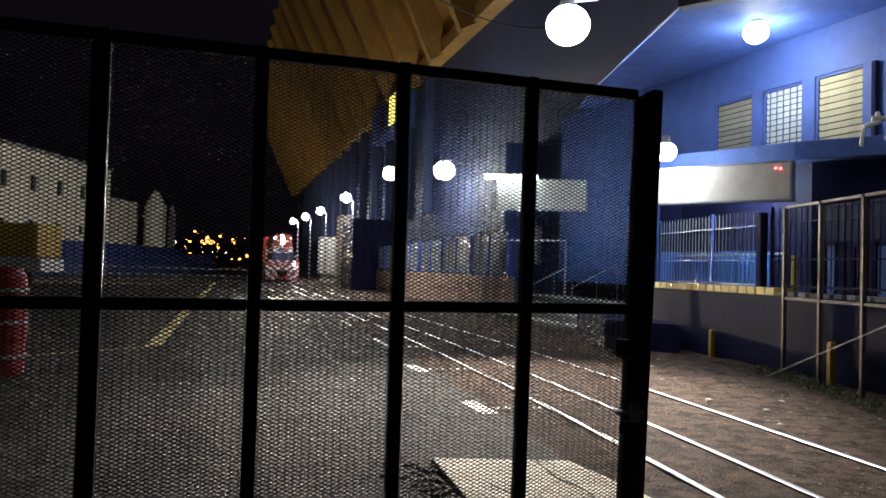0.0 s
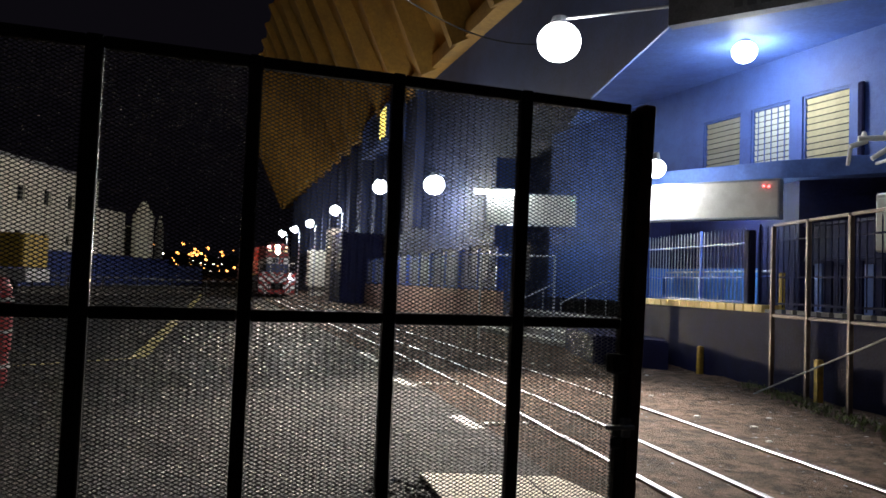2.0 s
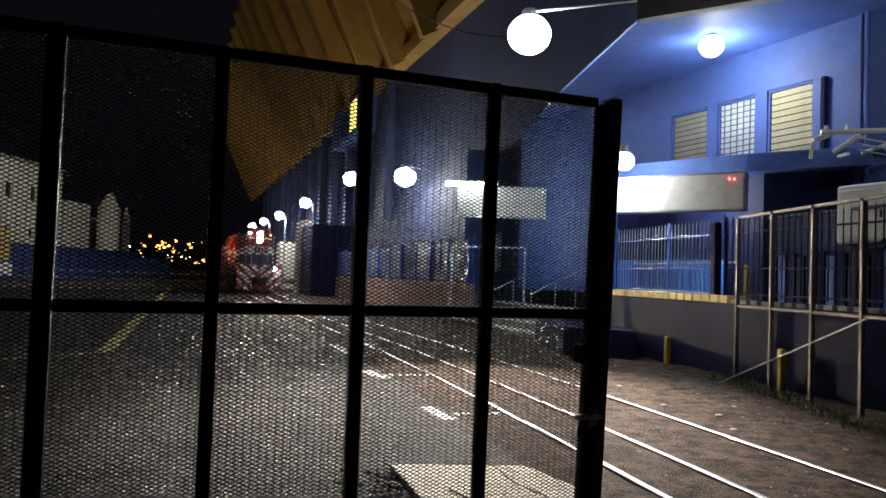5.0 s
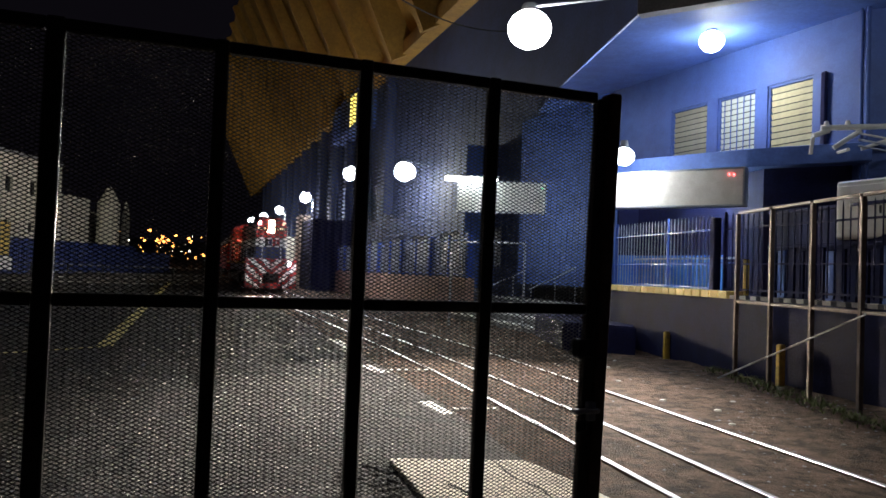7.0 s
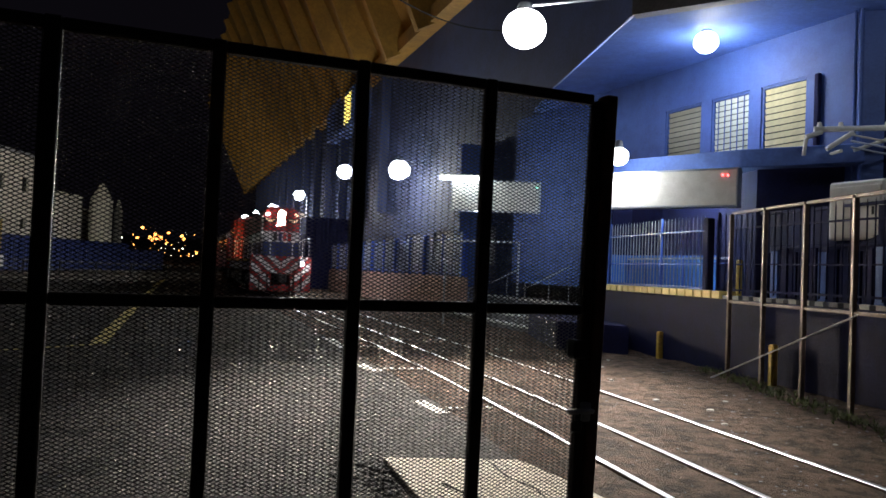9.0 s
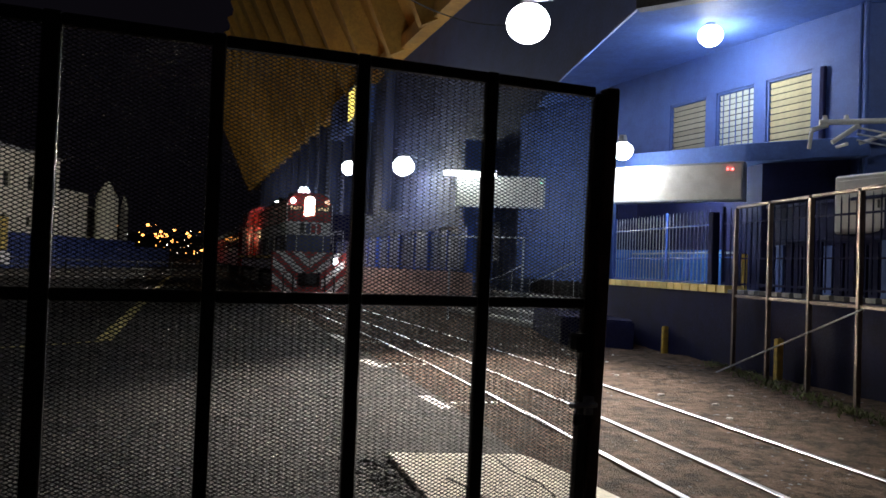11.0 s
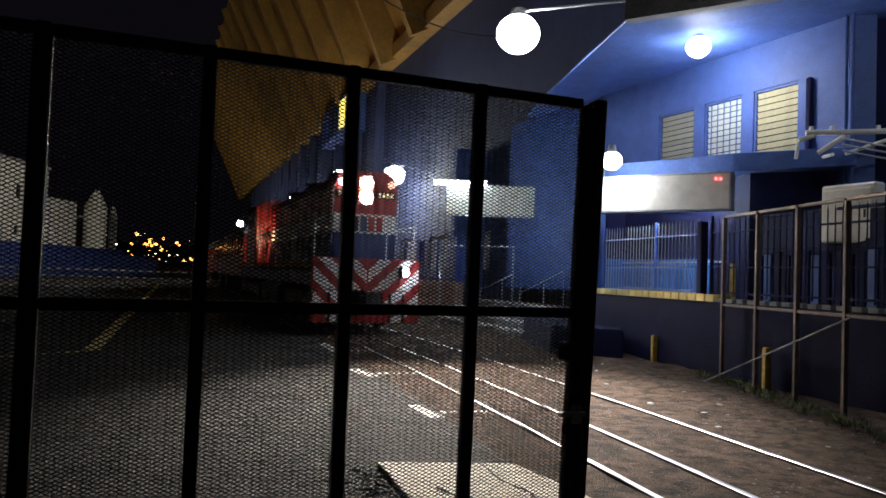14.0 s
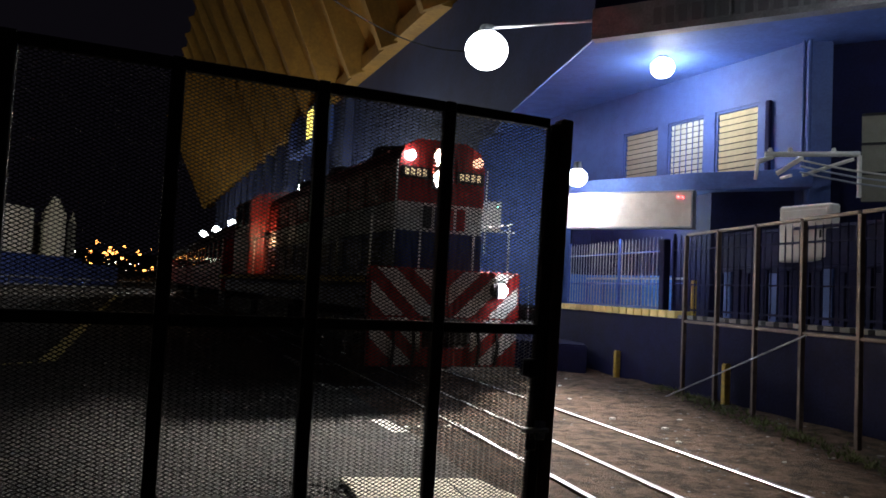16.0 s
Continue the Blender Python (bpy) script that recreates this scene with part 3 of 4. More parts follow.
        one("inner_wall", bm, mt, lab, "wall", "structure", m=WM)
    # Same at the platform's end: navy stands for the shade above the dado
    for z0, z1, mt, lab in ((1.27, 2.08, DADO, "bright blue dado at the platform's end"), (2.08, 3.55, NAVY, "navy panel for the shaded upper wall at the platform's end")):
        bm = B()
        box(bm, -0.10, 0.0, 0.5, 1.9, z0, z1)
        one("inner_wall", bm, mt, lab, "wall", "structure", m=PM)
    r = thing("inner_railing", PM @ pose(0.1, 0.86, 1.27), "blue tubular railing with a pale top rail", "railing")
    for z, w, mt in ((0.72, 0.02, GREYMETAL), (0.62, 0.018, BLUEMETAL)):
        bm = B()
        tube(bm, (0, 0, z), (3.9, 0, z), w, 8)
        part("rail", bm, mt, r)
    for k in range(6):
        bm = B()
        tube(bm, (0.02 + k * 0.77, 0, 0), (0.02 + k * 0.77, 0, 0.72), 0.024, 8)
        part("post", bm, BLUEMETAL, r)
    for x, y, h, mt, lab in ((4.42, 0.70, 0.68, YELLOW, "yellow painted post standing on the platform"), (2.75, 1.15, 0.5, BARREL, "short red post standing on the platform")):
        bm = B()
        rbox(bm, -0.04, 0.04, -0.04, 0.04, 0, h, 0.012)
        one("platform_post", bm, mt, lab, "post", m=PM @ pose(x, y, 1.27))
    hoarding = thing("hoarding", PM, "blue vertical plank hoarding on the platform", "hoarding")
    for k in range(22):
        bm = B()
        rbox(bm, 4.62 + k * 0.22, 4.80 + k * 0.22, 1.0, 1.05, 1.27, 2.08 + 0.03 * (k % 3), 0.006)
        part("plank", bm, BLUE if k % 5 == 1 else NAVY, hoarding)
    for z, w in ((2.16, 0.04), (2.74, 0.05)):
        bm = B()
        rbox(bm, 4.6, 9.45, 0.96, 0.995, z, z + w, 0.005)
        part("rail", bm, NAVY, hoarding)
    # Sheet put in only to keep the space above the planks dark
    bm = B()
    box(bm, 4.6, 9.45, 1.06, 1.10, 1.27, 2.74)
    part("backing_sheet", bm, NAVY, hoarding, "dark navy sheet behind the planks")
    return fm


def sign_box(m, w, h, label, leds, tubes=False):
    o = thing("sign_box", m, label, "sign")
    bm = B()
    rbox(bm, 0.02, w - 0.02, -0.03, 0.20, 0.02, h - 0.02, 0.01)
    part("sheet", bm, SIGNWHITE, o)
    for x0, x1, z0, z1 in ((0, w, 0, 0.03), (0, w, h - 0.03, h), (0, 0.03, 0.03, h - 0.03), (w - 0.03, w, 0.03, h - 0.03)):
        bm = B()
        box(bm, x0, x1, -0.045, 0.21, z0, z1)
        part("frame", bm, GREYMETAL, o)
    for x, z, mt in leds:
        bm = B()
        ball(bm, (x, -0.04, z), 0.02, 1, 8)
        part("led", bm, mt, o)
    return o


fascia_pose = near_building()
sign_box(along((3.33, 14.0), (5.25, 12.6), 2.86), 2.38, 0.68, "blank white sign box hung under the blue canopy", [(2.12, 0.56, REDGLOW), (2.2, 0.55, REDGLOW)])
sign_box(along((0.45, 18.98), (2.74, 18.9), 3.12), 2.3, 0.80, "pale sign box over the platform stairs", [(2.2, 0.66, GREENGLOW)])


def tube_light():
    o = thing("tube_light", along((0.1, 18.75), (1.55, 18.7), 3.92), "white fluorescent tube fitting above the sign", "lamp")
    bm = B()
    rbox(bm, 0, 1.4, -0.03, 0.05, 0.05, 0.10, 0.01)
    part("housing", bm, SIGNWHITE, o)
    bm = B()
    tube(bm, (0.03, -0.02, 0.0), (1.37, -0.02, 0.0), 0.055, 10)
    part("tube", bm, TUBEGLOW, o)


tube_light()


def canopy_tube():
    o = thing("canopy_tube", pose(*PLATE, 0, 0, -60), "white fluorescent tube under the blue canopy", "lamp")
    bm = B()
    rbox(bm, -0.6, 0.6, -0.05, 0.05, 0.03, 0.10, 0.01)
    part("housing", bm, SIGNWHITE, o)
    bm = B()
    tube(bm, (-0.57, 0, 0), (0.57, 0, 0), 0.02, 10)
    part("tube", bm, TUBEGLOW, o)


canopy_tube()


def lamp_head(name, p, r, label, arm=None, squash=0.9, light=None):
    o = thing(name, pose(*p), label, "lamp")
    bm = B()
    ball(bm, (0, 0, 0), r, squash, 36)
    part("bulb", bm, light or LAMPGLOW, o, "", True)
    bm = B()
    tube(bm, (0, 0, r * squash * 0.8), (0, 0, r * squash + 0.12), r * 0.5, 12, r * 0.35)
    part("cap", bm, GREYMETAL, o)
    if arm:
        bm = B()
        tube(bm, (0, 0, r * squash + 0.08), Vector(arm) - Vector(p), 0.03, 8)
        part("arm", bm, GREYMETAL, o)
    return o


# The floodlight's ball is widened to the size of its glare
lamp_head("floodlight", FLOOD, 0.446, "white floodlight on an arm from the corner beam, sized to its glare", (3.45, 12.95, 6.60), 0.9, FLOODGLOW)
lamp_head("bulkhead_lamp", BULB, 0.22, "round white lamp hanging below the blue soffit", (4.92, 13.45, 6.2))
# Added fitting for the unseen lamp right of the view
lamp_head("unseen_bracket_lamp", UNSEEN_BULB, 0.22, "round white lamp added out of view on a fascia bracket", (7.1, 10.42, 6.45))
lamp_head("globe_lamp", GLOBE, 0.19, "round white globe lamp beside the sign", (3.7, 14.5, 3.8))


def wiring():
    o = thing("wire_bracket", pose(6.45, 11.55, 4.05), "pale steel wire bracket with slack cables", "bracket")
    bars = [((-0.30, 0.3, 0.05), (1.10, -0.1, 0.07), 0.045), ((-0.45, 0.32, -0.38), (-0.42, 0.31, -0.10), 0.03), ((-0.42, 0.31, -0.08), (-0.18, 0.27, 0.01), 0.04),
            ((-0.12, 0.24, -0.28), (0.26, 0.14, 0.0), 0.04), ((0.26, 0.12, -0.30), (1.0, -0.1, -0.02), 0.03), ((1.10, -0.1, -0.65), (1.10, -0.1, 0.04), 0.035), ((0.1, 0.2, -0.3), (0.1, 0.9, -0.3), 0.03)]
    for a, b, r in bars:
        bm = B()
        tube(bm, a, b, r, 8)
        part("bar", bm, SIGNWHITE, o)
    for x in (-0.2, 0.1, 0.75):
        bm = B()
        tube(bm, (x, 0.26 - x * 0.28, 0.08), (x, 0.26 - x * 0.28, 0.17), 0.05, 10, 0.03)
        part("insulator", bm, SIGNWHITE, o)
    for k in range(3):
        bm = B()
        pts = [Vector((0.2 + i * 0.4, 0.1 - i * 0.12, -0.05 - 0.1 * k - 0.25 * math.sin(i / 8 * 3.1))) for i in range(9)]
        for a, b in zip(pts, pts[1:]):
            tube(bm, a, b, 0.016, 6)
        part("cable", bm, SIGNWHITE if k == 0 else GREYMETAL, o)
    o = thing("meter_cabinet", pose(6.33, 10.8, 2.25, 0, 0, -66), "white metal cabinet on a post behind the fence", "cabinet")
    bm = B()
    rbox(bm, -0.44, 0.44, -0.12, 0.12, 0, 0.88, 0.03)
    part("body", bm, SIGNWHITE, o)
    bm = B()
    rbox(bm, -0.38, 0.38, -0.135, -0.121, 0.06, 0.80, 0.006)
    door = part("door", bm, SIGNWHITE, o)
    bm = B()
    rbox(bm, 0.28, 0.31, -0.155, -0.136, 0.36, 0.48, 0.004)
    part("handle", bm, DARK, door)
    bm = B()
    box(bm, -0.05, 0.05, -0.05, 0.05, -2.3, 0)
    part("post", bm, DARK, o)


wiring()


# ---- stairs and the long wall ----
def stairs():
    o = thing("stairs", TRACK @ pose(3.75, 5.4, 0), "wide concrete stairs, white nosings widened for the lit treads", "stairs", kind="structure")
    for k in range(4):
        bm = B()
        box(bm, k * 0.45, 2.6, 0, 6.2, -0.05 if k == 0 else k * 0.2, (k + 1) * 0.2 - 0.002 + (0.0 if k else 0))
        part("step", bm, GREYCON, o)
        # White strip is widened over each tread to stand for its lit top
        bm = B()
        box(bm, k * 0.45 - 0.006, k * 0.45 + 0.22, 0.02, 6.18, (k + 1) * 0.2 - 0.05, (k + 1) * 0.2 + 0.004)
        part("nosing", bm, NOSE, o)
    for y in (0.6, 3.2):
        h = thing("handrail", TRACK @ pose(3.75, 5.4 + y, 0), "pale tubular handrail on the stairs", "handrail")
        bm = B()
        tube(bm, (0.1, 0, 1.15), (1.5, 0, 1.8), 0.022, 8)
        part("rail", bm, GREYMETAL, h)
        for x in (0.15, 0.85, 1.45):
            bm = B()
            tube(bm, (x, 0, 0.2 + 0.2 * int(x / 0.45)), (x, 0, 1.16 + 0.46 * (x - 0.1)), 0.016, 8)
            part("post", bm, GREYMETAL, h)


stairs()


def stair_cheek():
    """Low dark block between the platform's end and the stairs."""
    bm = B()
    prism(bm, [(2.62, 15.1), (3.92, 14.35), (4.06, 15.1), (3.66, 17.0), (3.0, 18.3), (2.45, 18.1)], -0.05, 0.60)
    bmesh.ops.bevel(bm, geom=list(bm.edges), offset=0.03, segments=2, affect="EDGES")
    one("stair_cheek", bm, NAVY, "low dark masonry block beside the platform stairs", "wall", "structure")


stair_cheek()


def porch_bar():
    o = thing("barrier_bar", along((0.35, 19.3), (2.3, 19.2)), "pale steel barrier bar before the entrance", "barrier")
    bm = B()
    tube(bm, (0, 0, 2.33), (1.95, 0, 2.36), 0.022, 8)
    part("bar", bm, GREYMETAL, o)
    for x in (0.02, 1.93):
        bm = B()
        tube(bm, (x, 0, 0.15), (x, 0, 2.34), 0.03, 8)
        part("post", bm, GREYMETAL, o)


porch_bar()


def long_wall():
    y0, y1 = 11.7, 34.0
    bm = B()
    box(bm, 4.3, 4.6, y0, y1, -0.3, 1.36)
    one("low_wall", bm, PINKWALL, "low pinkish plastered wall along the track", "wall", "structure", m=TRACK)
    r = thing("wall_fence", TRACK @ pose(4.4, y0, 1.36), "blue railing with posts on the low wall", "fence")
    for i in range(12):
        bm = B()
        w = 0.22 if i % 2 == 0 else 0.10
        rbox(bm, -w / 2, w / 2, i * 2 - w / 2, i * 2 + w / 2, 0, 1.5, 0.01)
        part("post", bm, BLUEMETAL, r)
    for z in (0.1, 1.3):
        bm = B()
        box(bm, -0.02, 0.02, 0, y1 - y0, z - 0.02, z + 0.02)
        part("rail", bm, BLUEMETAL, r)
    bm = B()
    tube(bm, (0, 0, 0.06), (0, 0, 1.42), 0.012, 6)
    first = part("picket", bm, GREYMETAL, r)
    for i in range(1, 150):
        ob = first.copy()
        scene.collection.objects.link(ob)
        ob.location.y = i * 0.149
    # back wall behind the railing, porch and entrance
    bm = B()
    wall_with_holes(bm, 95, -0.3, 12.4, [(2.6, 6.6, 0.8, 3.0)] + [(9 + 4.2 * k, 11.4 + 4.2 * k, 1.8, 3.2) for k in range(5)] + [(24 + 6.5 * k, 25.6 + 6.5 * k, 8.2, 10.6) for k in range(7)])
    one("facade", bm, FACADE, "tall dark blue stadium facade with dim openings", "wall", "structure", m=TRACK @ pose(5.9, 3.5, 0, 0, 0, 90) @ Matrix.Diagonal((1, -1, 1, 1)))
    for k in range(5):
        bm = B()
        box(bm, 6.0, 6.05, 12.5 + 4.2 * k, 14.9 + 4.2 * k, 1.8, 3.2)
        one("facade_panel", bm, GREYCON, "dull panel in a facade opening", "panel", "structure", m=TRACK)
    for k in range(7):
        bm = B()
        box(bm, 6.05, 6.1, 27.5 + 6.5 * k, 29.1 + 6.5 * k, 8.2, 10.6)
        one("facade_window", bm, GLASS, "dark window high in the facade", "window", "structure", m=TRACK)
    # Black panel stands in for the shade inside the doorway recess
    bm = B()
    box(bm, 6.05, 6.1, 6.1, 10.1, 0.8, 3.0)
    one("doorway_dark_panel", bm, DARK, "black panel for the dark doorway recess under the pale sign", "door", "structure", m=TRACK)
    bm = B()
    rbox(bm, 4.6, 5.88, 3.6, 4.2, -0.1, 3.6, 0.02)
    one("porch_pier", bm, BLUE, "blue pier beside the stairs", "pier", "structure", m=TRACK)
    bm = B()
    rbox(bm, 4.7, 5.88, 13.0, 13.5, 1.0, 6.1, 0.02)
    one("facade_pier", bm, BLUE, "tall blue pier on the facade", "pier", "structure", m=TRACK)
    # vertical fins along the upper facade
    for k in range(14):
        bm = B()
        rbox(bm, 5.35, 5.88, 27 + 5 * k, 27.5 + 5 * k, 4.5, 12.3, 0.02)
        one("facade_fin", bm, FACADE, "tall blue concrete fin on the facade", "fin", "structure", m=TRACK)
    # glazed bay high on the facade, one window lit
    bm = B()
    rbox(bm, 4.75, 5.88, 31.4, 39.4, 10.0, 12.35, 0.02)
    bay = tagged(part("facade_bay", bm, BLUE), "blue bay high on the facade with one lit window", "bay", kind="structure")
    bay.matrix_basis = TRACK
    for a, b, mt in ((31.9, 33.6, WINGLOW), (34.2, 36.2, LOCOBLUE), (36.8, 38.8, BLUEMETAL)):
        bm = B()
        box(bm, 4.735, 4.748, a, b, 10.3, 12.1)
        part("window", bm, mt, bay)
    # kiosk by the far end of the wall
    bm = B()
    rbox(bm, 3.0, 5.7, 35.5, 40, -0.1, 4.6, 0.04)
    one("kiosk", bm, NAVY, "dark windowless kiosk beside the track", "kiosk", m=TRACK)
    bm = B()
    rbox(bm, 3.1, 4.0, 41, 43.5, -0.1, 5.2, 0.04)
    one("gatehouse", bm, WOOD, "pale narrow gatehouse lit by street lamps", "gatehouse", m=TRACK)
    bm = B()
    rbox(bm, 3.0, 5.6, 52, 54, 0.8, 4.0, 0.04)
    box(bm, 3.2, 5.4, 52.2, 53.8, -0.1, 0.8)
    one("billboard_hut", bm, WHITEWALL, "small white hut beside the track", "hut", m=TRACK)


long_wall()


def stand():
    """The cantilevered upper stand with its ribs, over the street."""
    m = TRACK @ pose(0, 14, 0)
    lo, hi = Vector((6.0, 0, 12.6)), Vector((-0.9, 0, 25.5))
    o = thing("stadium_stand", m, "huge yellow concrete stand leaning out over the street", "stand", kind="structure")
    bm = B()
    d = (hi - lo)
    n = Vector((-d.z, 0, d.x)).normalized()
    vs = [(lo), (hi), (hi - n * 0.5), (lo - n * 0.5)]
    a = [bm.verts.new((v.x, 0, v.z)) for v in vs]
    b = [bm.verts.new((v.x, 92, v.z)) for v in vs]
    bm.faces.new(a)
    bm.faces.new(b[::-1])
    for i in range(4):
        bm.faces.new((a[i], a[(i + 1) % 4], b[(i + 1) % 4], b[i]))
    part("underside", bm, YELLOWCON, o)
    for k in range(19):
        bm = B()
        p, q = lo + n * 0.0, hi + n * 0.0
        w = 0.45
        pts = [(p, 0.0), (q, 0.0), (q, 0.5), (p, 1.5)]
        va = [bm.verts.new((v.x + n.x * t, k * 5.0 - w / 2, v.z + n.z * t)) for v, t in pts]
        vb = [bm.verts.new((v.x + n.x * t, k * 5.0 + w / 2, v.z + n.z * t)) for v, t in pts]
        bm.faces.new(va)
        bm.faces.new(vb[::-1])
        for i in range(4):
            bm.faces.new((va[i], va[(i + 1) % 4], vb[(i + 1) % 4], vb[i]))
        part("rib", bm, YELLOWCON, o)
    bm = B()
    for t in (0.0,):
        box(bm, 5.2, 6.0, 0, 92, 12.3, 13.0)
    part("edge_beam", bm, YELLOWCON, o)


stand()


def street_lamp(s, lat):
    o = thing("street_lamp", TRACK @ pose(lat, s, -0.03), "grey street lamp post with a bright white head", "street lamp", "street lamps along the track")
    bm = B()
    tube(bm, (0, 0, 0), (0, 0, 6.0), 0.08, 10, 0.05)
    part("pole", bm, GREYMETAL, o)
    bm = B()
    tube(bm, (0, 0, 5.95), (-0.5, 0, 6.1), 0.035, 8)
    part("arm", bm, GREYMETAL, o)
    bm = B()
    # Head ball is widened to take in the lamp's glare
    ball(bm, (-0.5, 0, 6.08), 0.38, 0.9, 16)
    part("head", bm, LAMPGLOW, o, "", True)


for s, lat in STREET:
    street_lamp(s, lat)
lamp_head("wall_lamp", TRACK @ Vector((4.75, 21.0, 6.05)), 0.50, "bright white lamp on a bracket from the facade", TRACK @ Vector((5.9, 21.0, 6.4)))


# ---- yard to the left, distance ----
def far_side():
    o = thing("warehouse", pose(-40.5, 50, 0), "long white rendered warehouse with small dark windows", "building")
    holes = [(2 + 4.2 * k, 3.2 + 4.2 * k, 7.6, 9.0) for k in range(7)] + [(2 + 4.2 * k, 3.0 + 4.2 * k, 4.0, 4.9) for k in range(7)]
    bm = B()
    wall_with_holes(bm, 29, -0.2, 11.2, holes, 0.4)
    w = part("wall", bm, WHITEWALL, o)
    w.matrix_basis = pose(0, 0, 0, 0, 0, 90)
    for x0, x1, z0, z1 in holes:
        bm = B()
        box(bm, -0.3, -0.25, x0, x1, z0, z1)
        part("window", bm, GLASS, o)
    bm = B()
    box(bm, -12, 0.15, -0.2, 29.2, 11.2, 11.5)
    part("roof", bm, GREYCON, o)
    bm = B()
    box(bm, -12, -0.41, 28.6, 29, -0.2, 11.2)
    part("end_wall", bm, WHITEWALL, o)
    for x, y, w, h, lab in ((-44.6, 84, 6, 8.6, "pale concrete block behind the warehouse"), (-48.5, 98, 7, 7.6, "pale low block in the distance")):
        bm = B()
        rbox(bm, -w / 2, w / 2, -4, 4, -0.2, h, 0.05)
        for k in range(3):
            box(bm, w / 2 - 0.02, w / 2 + 0.1, -3 + 2.2 * k, -2.2 + 2.2 * k, h * 0.5, h * 0.5 + 1)
        one("store_block", bm, WHITEWALL, lab, "building", m=pose(x, y, 0))
    for x, y, r, h in ((-41.6, 93, 1.35, 10.6), (-46.6, 110, 0.6, 10.2)):
        o = thing("silo", pose(x, y, 0), "pale round silo with a conical cap", "silo")
        bm = B()
        tube(bm, (0, 0, -0.1), (0, 0, h - 2.0), r, 20)
        part("drum", bm, WHITEWALL, o)
        bm = B()
        tube(bm, (0, 0, h - 2.0), (0, 0, h), r, 20, r * 0.2)
        part("cap", bm, WHITEWALL, o)
    # blue yard fence
    o = thing("yard_fence", pose(-37.5, 48, 0, 0, 0, 90), "long blue sheet metal yard fence", "fence")
    for k in range(14):
        bm = B()
        box(bm, k * 4 + 0.02, k * 4 + 3.98, 0, 0.06, 0.0, 3.2 if k < 11 else 2.6)
        sheet = part("sheet", bm, LOCOBLUE, o)
        for j in range(9):
            bm = B()
            box(bm, k * 4 + 0.2 + j * 0.42, k * 4 + 0.3 + j * 0.42, -0.04, 0, 0.1, 2.5)
            part("rib", bm, LOCOBLUE, sheet)
    # dark hedge line and far embankment
    bm = B()
    bmesh.ops.create_grid(bm, x_segments=60, y_segments=6, size=1, matrix=pose(-90, 230, 0) @ Matrix.Diagonal((120, 30, 1, 1)))
    for v in bm.verts:
        v.co.z = max(-0.5, (v.co.y - 205) * 0.16 + 2.5 * noise.noise(v.co * 0.05))
    one("hillside", bm, DARK, "dark rising bank far beyond the yard", "hill", "structure")
    rnd = random.Random(3)
    for mt, n, lab in ((CITYGLOW, 46, "scattered orange street lights of the distant city"), (CITYWHITE, 14, "scattered white lights of the distant city")):
        bm = B()
        for i in range(n):
            x, y = rnd.gauss(-75, 5.2), rnd.uniform(185, 215)
            z = rnd.uniform(2.5, 7.5) if rnd.random() < 0.8 else rnd.uniform(6.5, 9.5)
            bmesh.ops.create_icosphere(bm, subdivisions=1, radius=rnd.choice((0.07, 0.09, 0.13, 0.18, 0.48)), matrix=pose(x, y, z))
        one("city_lights", bm, mt, lab, "lights", "stuff")


far_side()


def yellow_trailer():
    o = thing("box_trailer", pose(-26.2, 40, 0), "yellow box trailer with a white skirt", "trailer")
    bm = B()
    rbox(bm, -2.6, 2.4, -1.2, 1.2, 1.55, 3.4, 0.05)
    part("box_body", bm, YELLOW, o)
    bm = B()
    rbox(bm, -2.6, 2.6, -1.15, 1.15, 0.75, 1.5, 0.04)
    part("skirt", bm, SIGNWHITE, o)
    for x in (-1.6, 1.6):
        bm = B()
        tube(bm, (x, -1.2, 0.45), (x, -0.9, 0.45), 0.47, 18)
        part("wheel", bm, RUBBER, o)
    o = thing("red_crane_frame", pose(-21.6, 32, 0), "red lattice steel frame standing in the yard", "frame")
    for x in (-2.4, -1.6, -0.6):
        bm = B()
        rbox(bm, x - 0.07, x + 0.07, -0.1, 0.1, 0, 5.2, 0.02)
        part("leg", bm, BARREL, o)
    for z in (1.8, 3.0, 4.2, 5.1):
        bm = B()
        box(bm, -2.4, -0.6, -0.05, 0.05, z, z + 0.09)
        part("cross_bar", bm, BARREL, o)


yellow_trailer()


def barrel():
    o = thing("safety_barrel", pose(-6.28, 9.5, -0.03), "red plastic safety barrel with pale bands", "barrel")
    bm = B()
    prof = [(0.30, 0.0), (0.33, 0.06), (0.33, 0.45), (0.36, 0.5), (0.36, 0.9), (0.33, 0.95), (0.33, 1.3), (0.27, 1.42), (0.1, 1.45)]
    n = 24
    rings = [[bm.verts.new((r * 0.86 * math.cos(i * math.tau / n), r * 0.86 * math.sin(i * math.tau / n), z)) for i in range(n)] for r, z in prof]
    for a, b in zip(rings, rings[1:]):
        for i in range(n):
            bm.faces.new((a[i], a[(i + 1) % n], b[(i + 1) % n], b[i]))
    bm.faces.new(rings[-1])
    part("drum", bm, BARREL, o)
    for z in (0.25, 0.7, 1.12):
        bm = B()
        tube(bm, (0, 0, z), (0, 0, z + 0.05), 0.315, 24)
        part("band", bm, WHITELINE, o)


barrel()


